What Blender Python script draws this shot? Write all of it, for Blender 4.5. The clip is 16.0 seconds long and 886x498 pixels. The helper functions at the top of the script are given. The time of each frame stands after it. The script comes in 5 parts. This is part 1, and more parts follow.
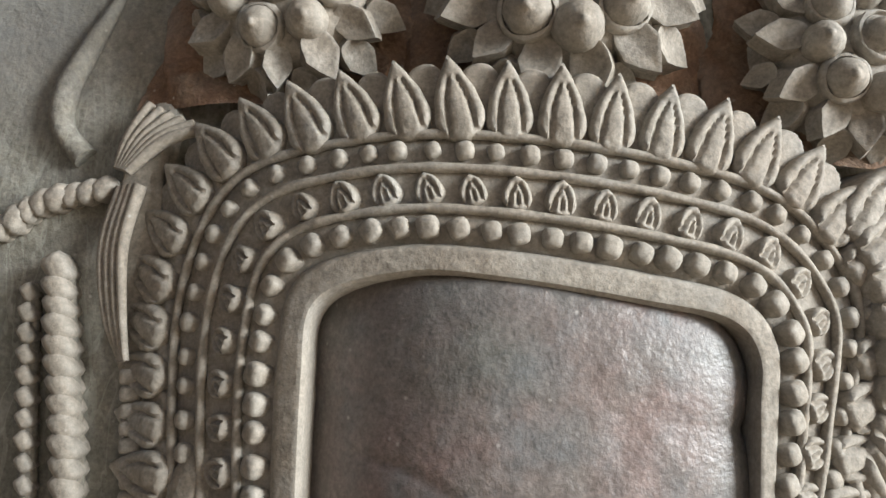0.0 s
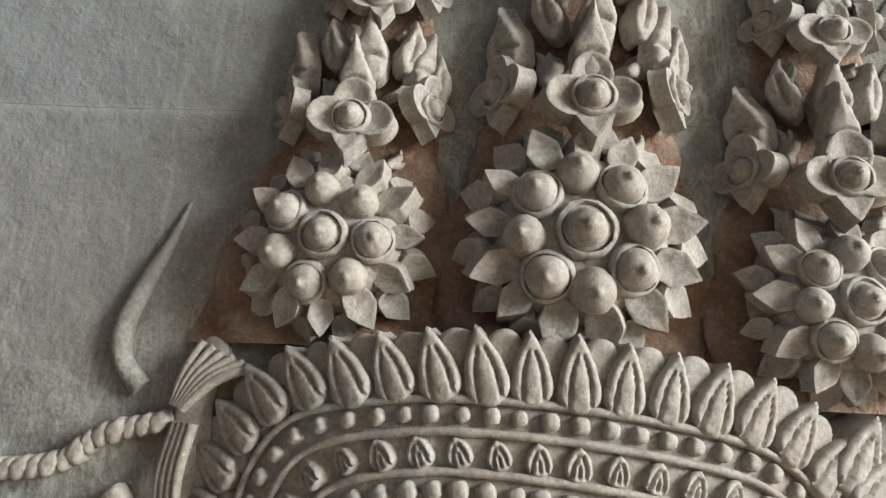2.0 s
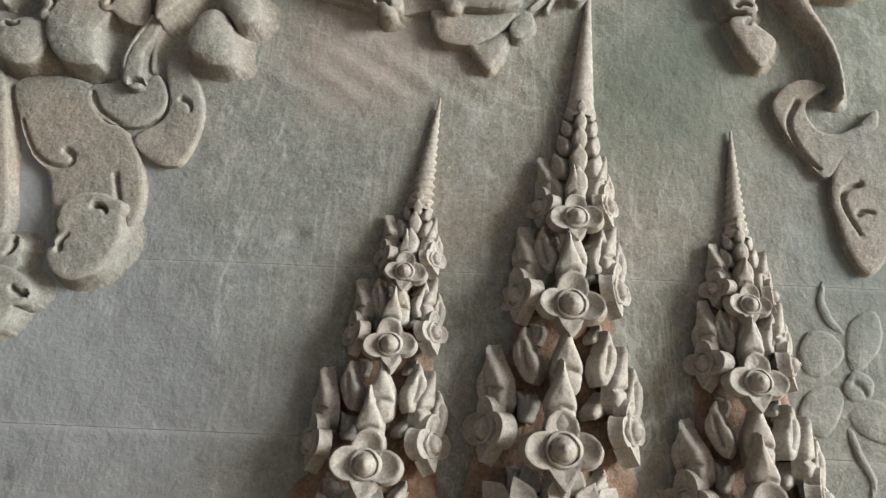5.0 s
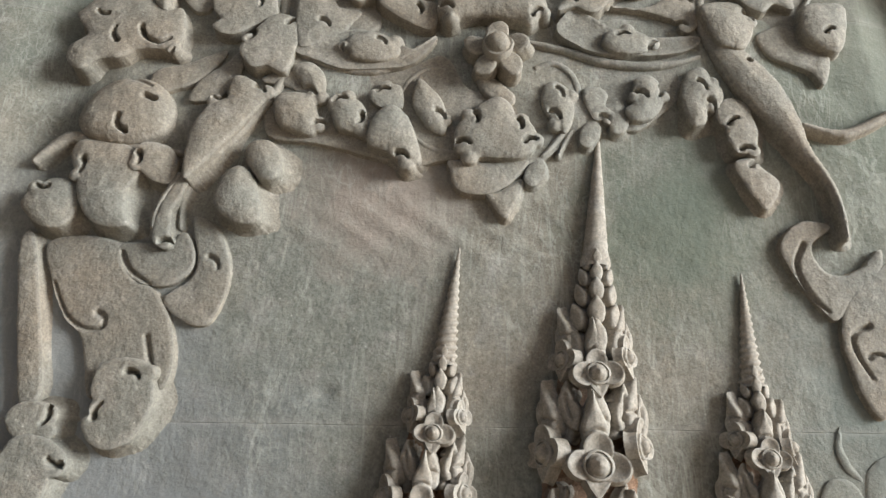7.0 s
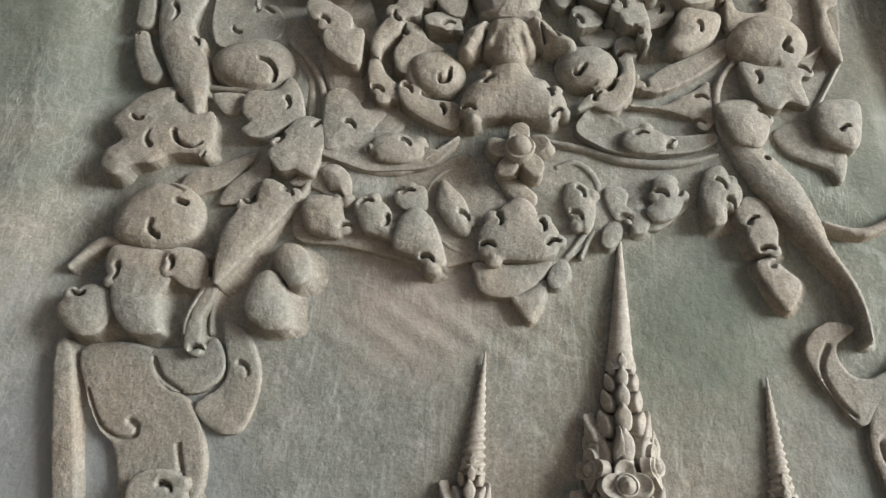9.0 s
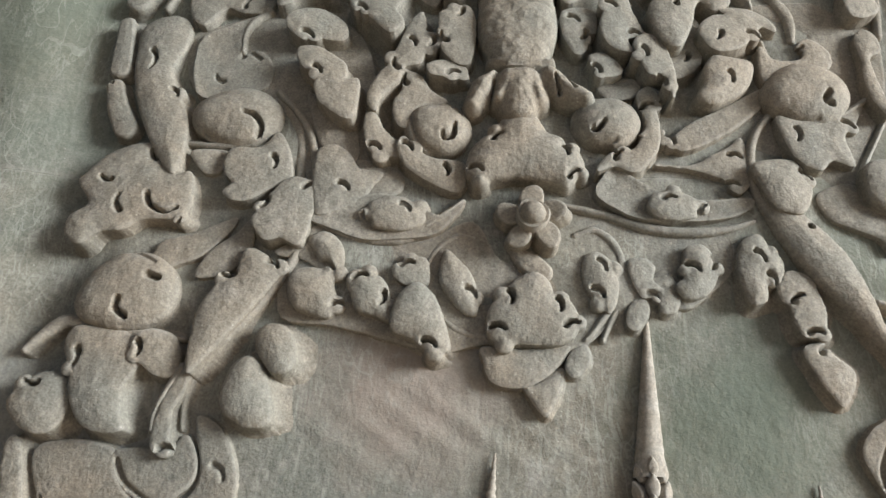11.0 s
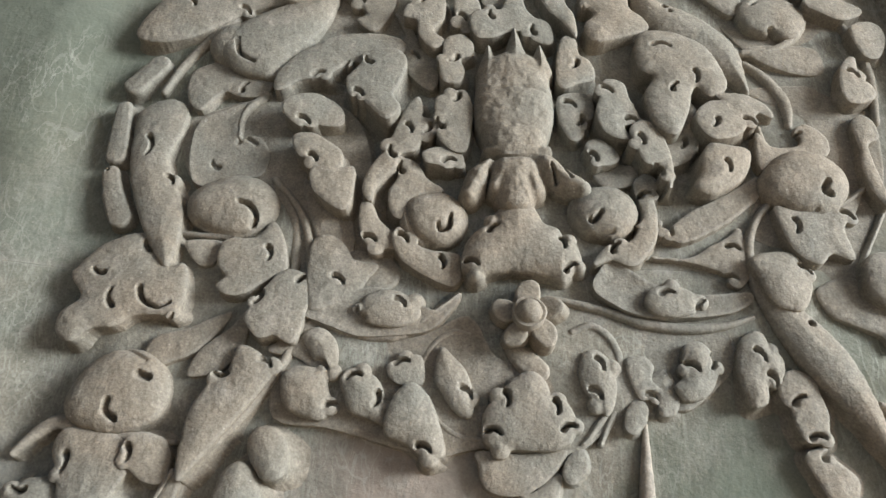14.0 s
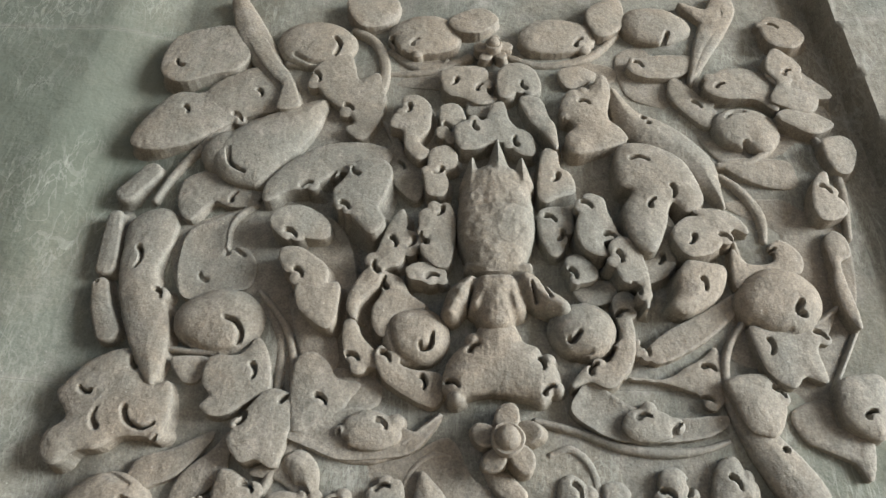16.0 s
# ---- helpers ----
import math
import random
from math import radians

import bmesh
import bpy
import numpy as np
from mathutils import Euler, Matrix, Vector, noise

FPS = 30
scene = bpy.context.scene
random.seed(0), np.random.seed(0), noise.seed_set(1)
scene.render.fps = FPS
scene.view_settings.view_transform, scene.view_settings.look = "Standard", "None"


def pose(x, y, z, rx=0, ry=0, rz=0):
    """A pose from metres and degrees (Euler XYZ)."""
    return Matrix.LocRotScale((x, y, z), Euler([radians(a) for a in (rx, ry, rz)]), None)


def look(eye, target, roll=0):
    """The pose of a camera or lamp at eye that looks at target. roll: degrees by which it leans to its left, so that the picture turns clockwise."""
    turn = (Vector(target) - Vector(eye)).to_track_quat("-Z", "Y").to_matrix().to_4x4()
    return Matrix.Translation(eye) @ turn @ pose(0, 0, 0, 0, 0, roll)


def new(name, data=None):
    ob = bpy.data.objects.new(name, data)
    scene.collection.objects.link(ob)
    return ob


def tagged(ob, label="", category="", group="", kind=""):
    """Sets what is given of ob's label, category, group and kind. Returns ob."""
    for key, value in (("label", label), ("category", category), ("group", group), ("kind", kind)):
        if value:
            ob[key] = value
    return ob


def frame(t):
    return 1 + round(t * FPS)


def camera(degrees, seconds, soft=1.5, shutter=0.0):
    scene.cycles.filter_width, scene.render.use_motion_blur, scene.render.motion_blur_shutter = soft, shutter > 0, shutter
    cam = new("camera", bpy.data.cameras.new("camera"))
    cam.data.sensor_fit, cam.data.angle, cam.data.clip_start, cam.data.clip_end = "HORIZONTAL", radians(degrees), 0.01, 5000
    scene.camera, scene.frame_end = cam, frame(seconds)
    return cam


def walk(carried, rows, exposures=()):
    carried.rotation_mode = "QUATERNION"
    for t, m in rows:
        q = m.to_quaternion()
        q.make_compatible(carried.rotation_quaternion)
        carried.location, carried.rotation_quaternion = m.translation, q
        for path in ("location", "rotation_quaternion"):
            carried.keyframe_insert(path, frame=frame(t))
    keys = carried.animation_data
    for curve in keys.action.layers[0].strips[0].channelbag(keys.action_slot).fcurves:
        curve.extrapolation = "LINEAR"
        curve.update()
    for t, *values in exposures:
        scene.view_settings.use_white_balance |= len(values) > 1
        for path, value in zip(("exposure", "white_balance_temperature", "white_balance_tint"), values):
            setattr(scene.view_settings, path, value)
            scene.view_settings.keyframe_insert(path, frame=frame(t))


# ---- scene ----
cam = camera(66.9, 16.0)
PATH = [
    (0, (0.0, -0.281, 1.484), (-0.035, 1.681, 1.874), 2.0),
    (0.5, (-0.012, -0.294, 1.503), (-0.051, 1.663, 1.915), 2.4),
    (1, (-0.003, -0.304, 1.526), (-0.047, 1.647, 1.964), 2.7),
    (1.5, (-0.006, -0.316, 1.552), (-0.055, 1.632, 2.006), 2.6),
    (2, (-0.014, -0.329, 1.568), (-0.059, 1.611, 2.053), 2.6),
    (2.5, (-0.009, -0.344, 1.588), (-0.059, 1.59, 2.096), 2.6),
    (3, (-0.018, -0.364, 1.61), (-0.061, 1.567, 2.128), 2.7),
    (3.5, (-0.007, -0.382, 1.635), (-0.048, 1.544, 2.172), 2.9),
    (4, (-0.007, -0.404, 1.658), (-0.052, 1.51, 2.236), 3.1),
    (4.5, (-0.014, -0.427, 1.681), (-0.05, 1.478, 2.289), 3.0),
    (7, (-0.045, -0.489, 1.781), (-0.06, 1.375, 2.505), 1.0),
    (7.5, (-0.05, -0.497, 1.796), (-0.072, 1.356, 2.548), 0.9),
    (8, (-0.052, -0.507, 1.814), (-0.084, 1.341, 2.578), 0.9),
    (8.5, (-0.054, -0.511, 1.819), (-0.096, 1.327, 2.608), 0.9),
    (9, (-0.058, -0.519, 1.831), (-0.103, 1.31, 2.64), 0.9),
    (9.5, (-0.053, -0.531, 1.857), (-0.095, 1.288, 2.687), 0.8),
    (12, (-0.065, -0.452, 1.91), (-0.126, 1.352, 2.771), 1.3),
    (12.5, (-0.063, -0.465, 1.915), (-0.126, 1.338, 2.779), 1.3),
    (13, (-0.06, -0.473, 1.918), (-0.123, 1.328, 2.786), 1.3),
    (13.5, (-0.052, -0.486, 1.94), (-0.118, 1.302, 2.833), 1.2),
    (14, (-0.056, -0.5, 1.954), (-0.115, 1.278, 2.869), 1.2),
    (14.5, (-0.049, -0.513, 1.969), (-0.109, 1.253, 2.906), 1.3),
    (15, (-0.05, -0.526, 1.977), (-0.111, 1.226, 2.94), 1.5),
    (15.5, (-0.052, -0.532, 1.987), (-0.112, 1.209, 2.969), 1.6),
    (16, (-0.044, -0.544, 2.012), (-0.094, 1.188, 3.012), 1.4),
]
walk(cam, [(t, look(eye, target, roll)) for t, eye, target, roll in PATH])

# ---- world, opening, light ----
world = bpy.data.worlds.new("sky")
scene.world = world
world.use_nodes = True
wn = world.node_tree
sky = wn.nodes.new("ShaderNodeTexSky")
sky.sky_type, sky.sun_disc = "NISHITA", False
sky.sun_elevation, sky.sun_rotation = radians(40), radians(80)
wn.links.new(sky.outputs[0], wn.nodes["Background"].inputs[0])
wn.nodes["Background"].inputs[1].default_value = 0.12

sun = new("sun", bpy.data.lights.new("sun", "SUN"))
sun.data.energy, sun.data.angle, sun.data.color = 2.6, radians(0.5), (1.0, 0.93, 0.82)
sun.matrix_world = look((7.5, 1.2, 6.4), (0, 0, 0))

# daylight standing in the side opening of the gallery
day = new("opening_light", bpy.data.lights.new("opening_light", "AREA"))
day.data.shape, day.data.size, day.data.size_y = "RECTANGLE", 2.2, 2.2
day.data.energy, day.data.color = 790.0, (0.945, 0.985, 1.0)
day.matrix_world = look((5.1, -2.1, 3.05), (0.0, 0.0, 2.0))


# ---- materials ----
def stone(name, tints, rough, bump=0.5, polish=0.0, patch=7.0, streaks=0.0, stains_and_light=()):
    """Weathered sandstone: tints at two scales, dark specks, pale dust, pitted grain."""
    m = bpy.data.materials.new(name)
    m.use_nodes = True
    t = m.node_tree
    n, k = t.nodes, t.links.new
    bsdf = n["Principled BSDF"]
    geo = n.new("ShaderNodeNewGeometry")

    def noise_at(scale, detail=6.0, roughness=0.6, warp=0.0):
        q = n.new("ShaderNodeTexNoise")
        q.inputs["Scale"].default_value, q.inputs["Detail"].default_value = scale, detail
        q.inputs["Roughness"].default_value, q.inputs["Distortion"].default_value = roughness, warp
        k(geo.outputs["Position"], q.inputs["Vector"])
        return q

    def ramp(src, a, b, lo=(0, 0, 0, 1), hi=(1, 1, 1, 1)):
        r = n.new("ShaderNodeValToRGB")
        r.color_ramp.elements[0].position, r.color_ramp.elements[1].position = a, b
        r.color_ramp.elements[0].color, r.color_ramp.elements[1].color = lo, hi
        k(src, r.inputs[0])
        return r

    def mix(kind, fac, a, b):
        q = n.new("ShaderNodeMix")
        q.data_type, q.blend_type = "RGBA", kind
        if isinstance(fac, float):
            q.inputs[0].default_value = fac
        else:
            k(fac, q.inputs[0])
        for s, v in ((q.inputs[6], a), (q.inputs[7], b)):
            if isinstance(v, tuple):
                s.default_value = (*v, 1)
            else:
                k(v, s)
        return q.outputs[2]

    big = noise_at(patch, 4.0, 0.55, 0.6)
    mid = noise_at(34.0, 5.0, 0.6)
    col = mix("MIX", ramp(big.outputs[0], 0.38, 0.62).outputs[0], tints[0], tints[1])
    col = mix("MIX", ramp(mid.outputs[0], 0.52, 0.75).outputs[0], col, tints[2])
    grain = noise_at(520.0, 3.0, 0.7)
    col = mix("MULTIPLY", 0.85, col, ramp(grain.outputs[0], 0.25, 0.7, (0.55, 0.55, 0.55, 1), (1.2, 1.2, 1.2, 1)).outputs[0])
    col = mix("MULTIPLY", 0.7, col, ramp(noise_at(150.0, 4.0, 0.7).outputs[0], 0.3, 0.66, (0.66, 0.66, 0.66, 1), (1.16, 1.16, 1.16, 1)).outputs[0])
    speck = n.new("ShaderNodeTexVoronoi")
    speck.inputs["Scale"].default_value = 95.0
    k(geo.outputs["Position"], speck.inputs["Vector"])
    col = mix("MIX", ramp(speck.outputs["Distance"], 0.03, 0.09, (0.35, 0.35, 0.35, 1), (0, 0, 0, 1)).outputs[0], col, (0.62, 0.6, 0.55))
    if streaks:
        rot = n.new("ShaderNodeMapping")
        rot.inputs["Rotation"].default_value = (0, radians(24), 0)
        rot.inputs["Scale"].default_value = (95.0, 1.0, 13.0)
        k(geo.outputs["Position"], rot.inputs["Vector"])
        q = noise_at(1.0, 5.0, 0.62, 1.2)
        k(rot.outputs[0], q.inputs["Vector"])
        col = mix("MIX", ramp(q.outputs[0], 0.56, 0.72, (0, 0, 0, 1), (streaks,) * 3 + (1,)).outputs[0], col, (0.42, 0.42, 0.37))
    for x, z, radius, tint in stains_and_light:
        far = n.new("ShaderNodeVectorMath")
        far.operation = "DISTANCE"
        far.inputs[1].default_value = (x, 0, z)
        k(geo.outputs["Position"], far.inputs[0])
        ragged = n.new("ShaderNodeMath")
        ragged.operation = "MULTIPLY_ADD"
        ragged.inputs[1].default_value = radius * 1.6
        k(noise_at(2.2 / radius, 6.0, 0.65).outputs[0], ragged.inputs[0])
        k(far.outputs["Value"], ragged.inputs[2])
        col = mix("MIX", ramp(ragged.outputs[0], radius * 1.2, radius * 2.3, (0.75, 0.75, 0.75, 1), (0, 0, 0, 1)).outputs[0], col, tint)
    if streaks:
        # thin pale scratches and chalk lines
        for scale, turn, thin in ((14.0, 0.5, 0.006), (34.0, -0.7, 0.012), (70.0, 0.9, 0.02)):
            bent = n.new("ShaderNodeMapping")
            bent.inputs["Rotation"].default_value, bent.inputs["Scale"].default_value = (0, turn, 0), (1.0, 1.0, 0.35)
            k(geo.outputs["Position"], bent.inputs["Vector"])
            q = noise_at(scale, 3.0, 0.55, 0.8)
            k(bent.outputs[0], q.inputs["Vector"])
            off = n.new("ShaderNodeMath")
            off.operation = "COMPARE"
            off.inputs[1].default_value, off.inputs[2].default_value = 0.52, thin
            k(q.outputs[0], off.inputs[0])
            patchy = ramp(noise_at(5.0, 3.0).outputs[0], 0.45, 0.62, (0, 0, 0, 1), (0.26, 0.26, 0.26, 1))
            part_of = mix("MULTIPLY", 1.0, patchy.outputs[0], off.outputs[0])
            col = mix("MIX", part_of, col, (0.42, 0.43, 0.38))
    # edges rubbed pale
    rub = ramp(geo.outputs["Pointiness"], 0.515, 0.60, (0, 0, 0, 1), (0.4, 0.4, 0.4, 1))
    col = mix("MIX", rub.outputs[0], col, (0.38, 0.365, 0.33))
    k(col, bsdf.inputs["Base Color"])
    r = ramp(mid.outputs[0], 0.3, 0.7, (rough - 0.12,) * 3 + (1,), (min(1.0, rough + 0.1),) * 3 + (1,))
    k(r.outputs[0], bsdf.inputs["Roughness"])
    bsdf.inputs["Specular IOR Level"].default_value = 0.3 + polish
    b1 = n.new("ShaderNodeBump")
    b1.inputs["Strength"].default_value, b1.inputs["Distance"].default_value = bump, 0.0012
    fine = noise_at(330.0, 4.0, 0.65)
    k(fine.outputs[0], b1.inputs["Height"])
    b2 = n.new("ShaderNodeBump")
    b2.inputs["Strength"].default_value, b2.inputs["Distance"].default_value = bump, 0.004
    k(noise_at(70.0, 5.0, 0.6).outputs[0], b2.inputs["Height"])
    k(b1.outputs[0], b2.inputs["Normal"])
    k(b2.outputs[0], bsdf.inputs["Normal"])
    return m


GREEN, BROWN, PALE = (0.216, 0.208, 0.177), (0.262, 0.225, 0.177), (0.302, 0.276, 0.235)
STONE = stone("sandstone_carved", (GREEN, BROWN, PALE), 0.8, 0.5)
# olive spot at x 0.33: greenish stone, also darkened to offset the lamp's falloff
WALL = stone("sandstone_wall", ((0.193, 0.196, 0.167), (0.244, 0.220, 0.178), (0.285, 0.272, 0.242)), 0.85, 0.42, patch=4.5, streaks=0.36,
             stains_and_light=((-0.52, 2.42, 0.24, (0.11, 0.13, 0.10)), (0.135, 1.99, 0.075, (0.10, 0.125, 0.095)), (0.27, 1.86, 0.07, (0.13, 0.15, 0.135)),
                     # blue-grey spots at left: bluish patches, with bluish light painted into the colour
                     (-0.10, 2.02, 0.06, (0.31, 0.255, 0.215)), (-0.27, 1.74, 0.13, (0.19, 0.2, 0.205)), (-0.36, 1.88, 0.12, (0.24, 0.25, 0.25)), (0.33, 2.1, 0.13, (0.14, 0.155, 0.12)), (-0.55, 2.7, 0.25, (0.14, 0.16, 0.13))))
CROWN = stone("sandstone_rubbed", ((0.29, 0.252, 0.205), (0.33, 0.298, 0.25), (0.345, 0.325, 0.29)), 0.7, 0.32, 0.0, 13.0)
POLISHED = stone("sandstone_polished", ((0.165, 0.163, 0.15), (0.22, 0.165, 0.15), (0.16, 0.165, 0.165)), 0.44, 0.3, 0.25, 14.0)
# dark brown that puts the deep shade between rosettes into the core's colour
CORE_SHADE = stone("sandstone_core_shade", ((0.21, 0.12, 0.072), (0.29, 0.19, 0.13), (0.25, 0.19, 0.14)), 0.88, 0.8, patch=18.0)
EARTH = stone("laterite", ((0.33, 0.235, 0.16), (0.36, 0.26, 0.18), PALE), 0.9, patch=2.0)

MM = 0.001
GROUP = "carved foliage of the panel"


# ---- building helpers ----
def link_mesh(name, verts, faces, material, sharp=42):
    me = bpy.data.meshes.new(name)
    me.from_pydata(verts, [], faces)
    me.polygons.foreach_set("use_smooth", [True] * len(me.polygons))
    me.set_sharp_from_angle(angle=radians(sharp))
    me.materials.append(material)
    return me


def place(ob, parent, world_matrix):
    ob.parent = parent
    if parent is not None:
        ob.matrix_parent_inverse = world_of(parent).inverted()
    ob.matrix_basis = world_matrix
    return ob


def world_of(ob):
    if ob.parent is None:
        return ob.matrix_basis.copy()
    return world_of(ob.parent) @ ob.matrix_parent_inverse @ ob.matrix_basis


def thing(name, label, category, group="", at=(0, 0, 2.0)):
    ob = new(name)
    ob.empty_display_size = 0.02
    ob.matrix_basis = Matrix.Translation(at)
    return tagged(ob, label, category, group)


def on_wall(x, z, out, turn=0.0, swing=0.0, nod=0.0, size=1.0):
    """A frame on the wall in mm: local x right, y up, z out of the wall. swing turns it to the right, nod upwards."""
    face = Matrix(((1, 0, 0, 0), (0, 0, -1, 0), (0, 1, 0, 0), (0, 0, 0, 1)))
    return (Matrix.Translation((x * MM, -out * MM, z * MM)) @ face @ Matrix.Rotation(radians(swing), 4, "Y")
            @ Matrix.Rotation(radians(-nod), 4, "X") @ Matrix.Rotation(radians(turn), 4, "Z") @ Matrix.Scale(size, 4))


def chain_distance(px, py, chain, scallop=0.0):
    """Distance, in mm, to a chain of round lobes of changing radius; inside is negative."""
    best, run = None, 0.0
    pts = chain if len(chain) > 1 else [chain[0], chain[0]]
    for (ax, ay, ar), (bx, by, br) in zip(pts, pts[1:]):
        dx, dy = bx - ax, by - ay
        u = np.clip(((px - ax) * dx + (py - ay) * dy) / max(dx * dx + dy * dy, 1e-6), 0, 1)
        r = ar + (br - ar) * u
        d = np.hypot(px - ax - u * dx, py - ay - u * dy) - r
        if scallop:
            side = np.where((px - ax) * dy - (py - ay) * dx > 0, 0.35, 0.0)
            s = (run + u * math.hypot(dx, dy)) / 17.0 + side
            d = d - np.minimum(scallop, 0.3 * r) * (np.abs(np.sin(math.pi * s)) - 0.55)
            run += math.hypot(dx, dy)
        best = d if best is None else np.minimum(best, d)
    return best


def soft_min(a, b, k=3.0):
    h = np.clip(0.5 + 0.5 * (b - a) / k, 0, 1)
    return b + (a - b) * h - k * h * (1 - h)


def smooth_chain(chain, steps=4):
    """More lobes along a chain, on a smooth curve through those given."""
    if len(chain) < 3:
        return chain
    p = [chain[0], *chain, chain[-1]]
    out = []
    for i in range(1, len(p) - 2):
        a, b, c, d = (np.array(q, float) for q in p[i - 1:i + 3])
        for s in range(steps):
            u = s / steps
            out.append(tuple(0.5 * (2 * b + (c - a) * u + (2 * a - 5 * b + 4 * c - d) * u * u + (3 * b - a - 3 * c + d) * u ** 3)))
    out.append(tuple(float(v) for v in chain[-1]))
    return out


def smooth_loop(ctrl, steps=5):
    """A closed smooth curve through a leaf's corner points."""
    p = np.array(ctrl, float)
    a, b, c, d = np.roll(p, 1, 0), p, np.roll(p, -1, 0), np.roll(p, -2, 0)
    u = (np.arange(steps) / steps)[None, :, None]
    a, b, c, d = (q[:, None, :] for q in (a, b, c, d))
    return (0.5 * (2 * b + (c - a) * u + (2 * a - 5 * b + 4 * c - d) * u * u + (3 * b - a - 3 * c + d) * u ** 3)).reshape(-1, 2)


def loop_distance(px, py, rim):
    """Distance, in mm, to a closed curve; inside is negative."""
    best, inside = np.full(px.shape, 1e9), np.zeros(px.shape, bool)
    for (ax, ay), (bx, by) in zip(rim, np.roll(rim, -1, 0)):
        dx, dy = bx - ax, by - ay
        u = np.clip(((px - ax) * dx + (py - ay) * dy) / max(dx * dx + dy * dy, 1e-6), 0, 1)
        best = np.minimum(best, (px - ax - u * dx) ** 2 + (py - ay - u * dy) ** 2)
        if ay != by:
            inside ^= ((ay > py) != (by > py)) & (px < dx * (py - ay) / dy + ax)
    return np.where(inside, -1, 1) * np.sqrt(best)


wear = np.random.RandomState(4)
LATTICE = np.random.RandomState(9).rand(64, 64) * 2 - 1


def grainy(x, y, size, shift=0.0):
    """Smooth random relief from -1 to 1, with lumps of that size in mm."""
    u, v = x / size + shift, y / size + 0.7 * shift
    i, j = np.floor(u).astype(int), np.floor(v).astype(int)
    a, b = u - i, v - j
    a, b = a * a * (3 - 2 * a), b * b * (3 - 2 * b)
    g = LATTICE
    return ((g[i % 64, j % 64] * (1 - a) + g[(i + 1) % 64, j % 64] * a) * (1 - b)
            + (g[i % 64, (j + 1) % 64] * (1 - a) + g[(i + 1) % 64, (j + 1) % 64] * a) * b)


def relief(name, material, top, dome, chains, pits=(), groove=(), cell=1.25, edge=3.0, foot=-3.0, bow=0.0, scallop=0.0, flare=3.5, worn=1.0, soft=0.7, cut=3.2, tilt=0.0, blade=(), pit=10.0, swell=0.0):
    """A mesh carved in relief, in mm: a rounded front over the union of lobes, drilled pits, a groove, and upright sides
    that run back to the wall. Returned in metres round the piece's own middle, with that middle."""
    rim = smooth_loop(blade) if len(blade) else None
    flat = [p for c in chains for p in c] if rim is None else [(x, y, swell) for x, y in rim] + [p for c in chains for p in c]
    x0, x1 = min(p[0] - p[2] for p in flat) - 3, max(p[0] + p[2] for p in flat) + 3
    y0, y1 = min(p[1] - p[2] for p in flat) - 3, max(p[1] + p[2] for p in flat) + 3
    cx, cy = (x0 + x1) / 2, (y0 + y1) / 2
    gx, gy = np.arange(x0, x1 + cell, cell), np.arange(y0, y1 + cell, cell)
    px, py = np.meshgrid(gx, gy, indexing="ij")
    ph = wear.uniform(0, 6.28, 6)

    def body(px, py):
        d = loop_distance(px, py, rim) - swell if rim is not None else None
        for c in chains:
            e = chain_distance(px, py, smooth_chain(c), scallop)
            d = e if d is None else soft_min(d, e, soft)
        return d

    def field(px, py):
        return body(px, py) + 0.3 * grainy(px, py, 6.0, ph[0]) + 0.15 * grainy(px, py, 2.4, ph[1])

    d = field(px, py)
    keep = d < 0.55 * cell
    cells = keep[:-1, :-1] & keep[1:, :-1] & keep[:-1, 1:] & keep[1:, 1:]
    number = -np.ones(px.shape, int)
    used = np.zeros(px.shape, bool)
    for a in (0, 1):
        for b in (0, 1):
            used[a:used.shape[0] - 1 + a, b:used.shape[1] - 1 + b] |= cells
    number[used] = np.arange(used.sum())
    inner = np.zeros(px.shape, bool)
    inner[1:-1, 1:-1] = cells[:-1, :-1] & cells[1:, :-1] & cells[:-1, 1:] & cells[1:, 1:]
    rimmed = used & ~inner
    qx, qy = px.copy(), py.copy()
    for _ in range(2):
        e = 0.3
        dd = field(qx, qy)
        fx, fy = (field(qx + e, qy) - dd) / e, (field(qx, qy + e) - dd) / e
        g = np.maximum(fx * fx + fy * fy, 0.2)
        step = np.clip(dd / g, -1.6 * cell, 1.6 * cell)
        qx, qy = np.where(rimmed, qx - step * fx, qx), np.where(rimmed, qy - step * fy, qy)
    d = np.minimum(field(qx, qy), 0)
    t = np.clip(-d / edge, 0, 1)
    h = top - edge * 0.8 * (1 - np.sqrt(1 - (1 - t) ** 2)) + dome * (1 - np.exp(d / 9.0)) - dome * 0.5
    h = h - bow * np.where(qx < 18, 2.5, 0.7) * ((qx - 18) / 130) ** 2
    h += worn * min(1.0, top / 12) * (0.55 * grainy(qx, qy, 11.0, ph[3]) + 0.3 * grainy(qx, qy, 4.0, ph[4]) + 0.14 * grainy(qx, qy, 1.9, ph[5]))
    if tilt:
        aim = radians(207 + wear.uniform(-45, 45))
        lean = ((qx - cx) * math.cos(aim) + (qy - cy) * math.sin(aim)) / (0.5 * max(x1 - x0, y1 - y0))
        h += tilt * top * np.clip(lean, -1, 1)
    for c in pits:
        e = chain_distance(qx, qy, smooth_chain([(p[0], p[1], p[2] * 0.85) for p in c]))
        h -= min(pit, top * 0.6) / (1 + np.exp(np.clip(e / 0.35, -30, 30)))
    if len(groove):
        e = chain_distance(qx, qy, smooth_chain([(p[0], p[1], 0.0) for p in groove]))
        h -= cut * np.exp(-(e / 1.7) ** 2)
    sel = used
    front = np.stack([(qx[sel] - cx) * MM, (qy[sel] - cy) * MM, h[sel] * MM], 1)
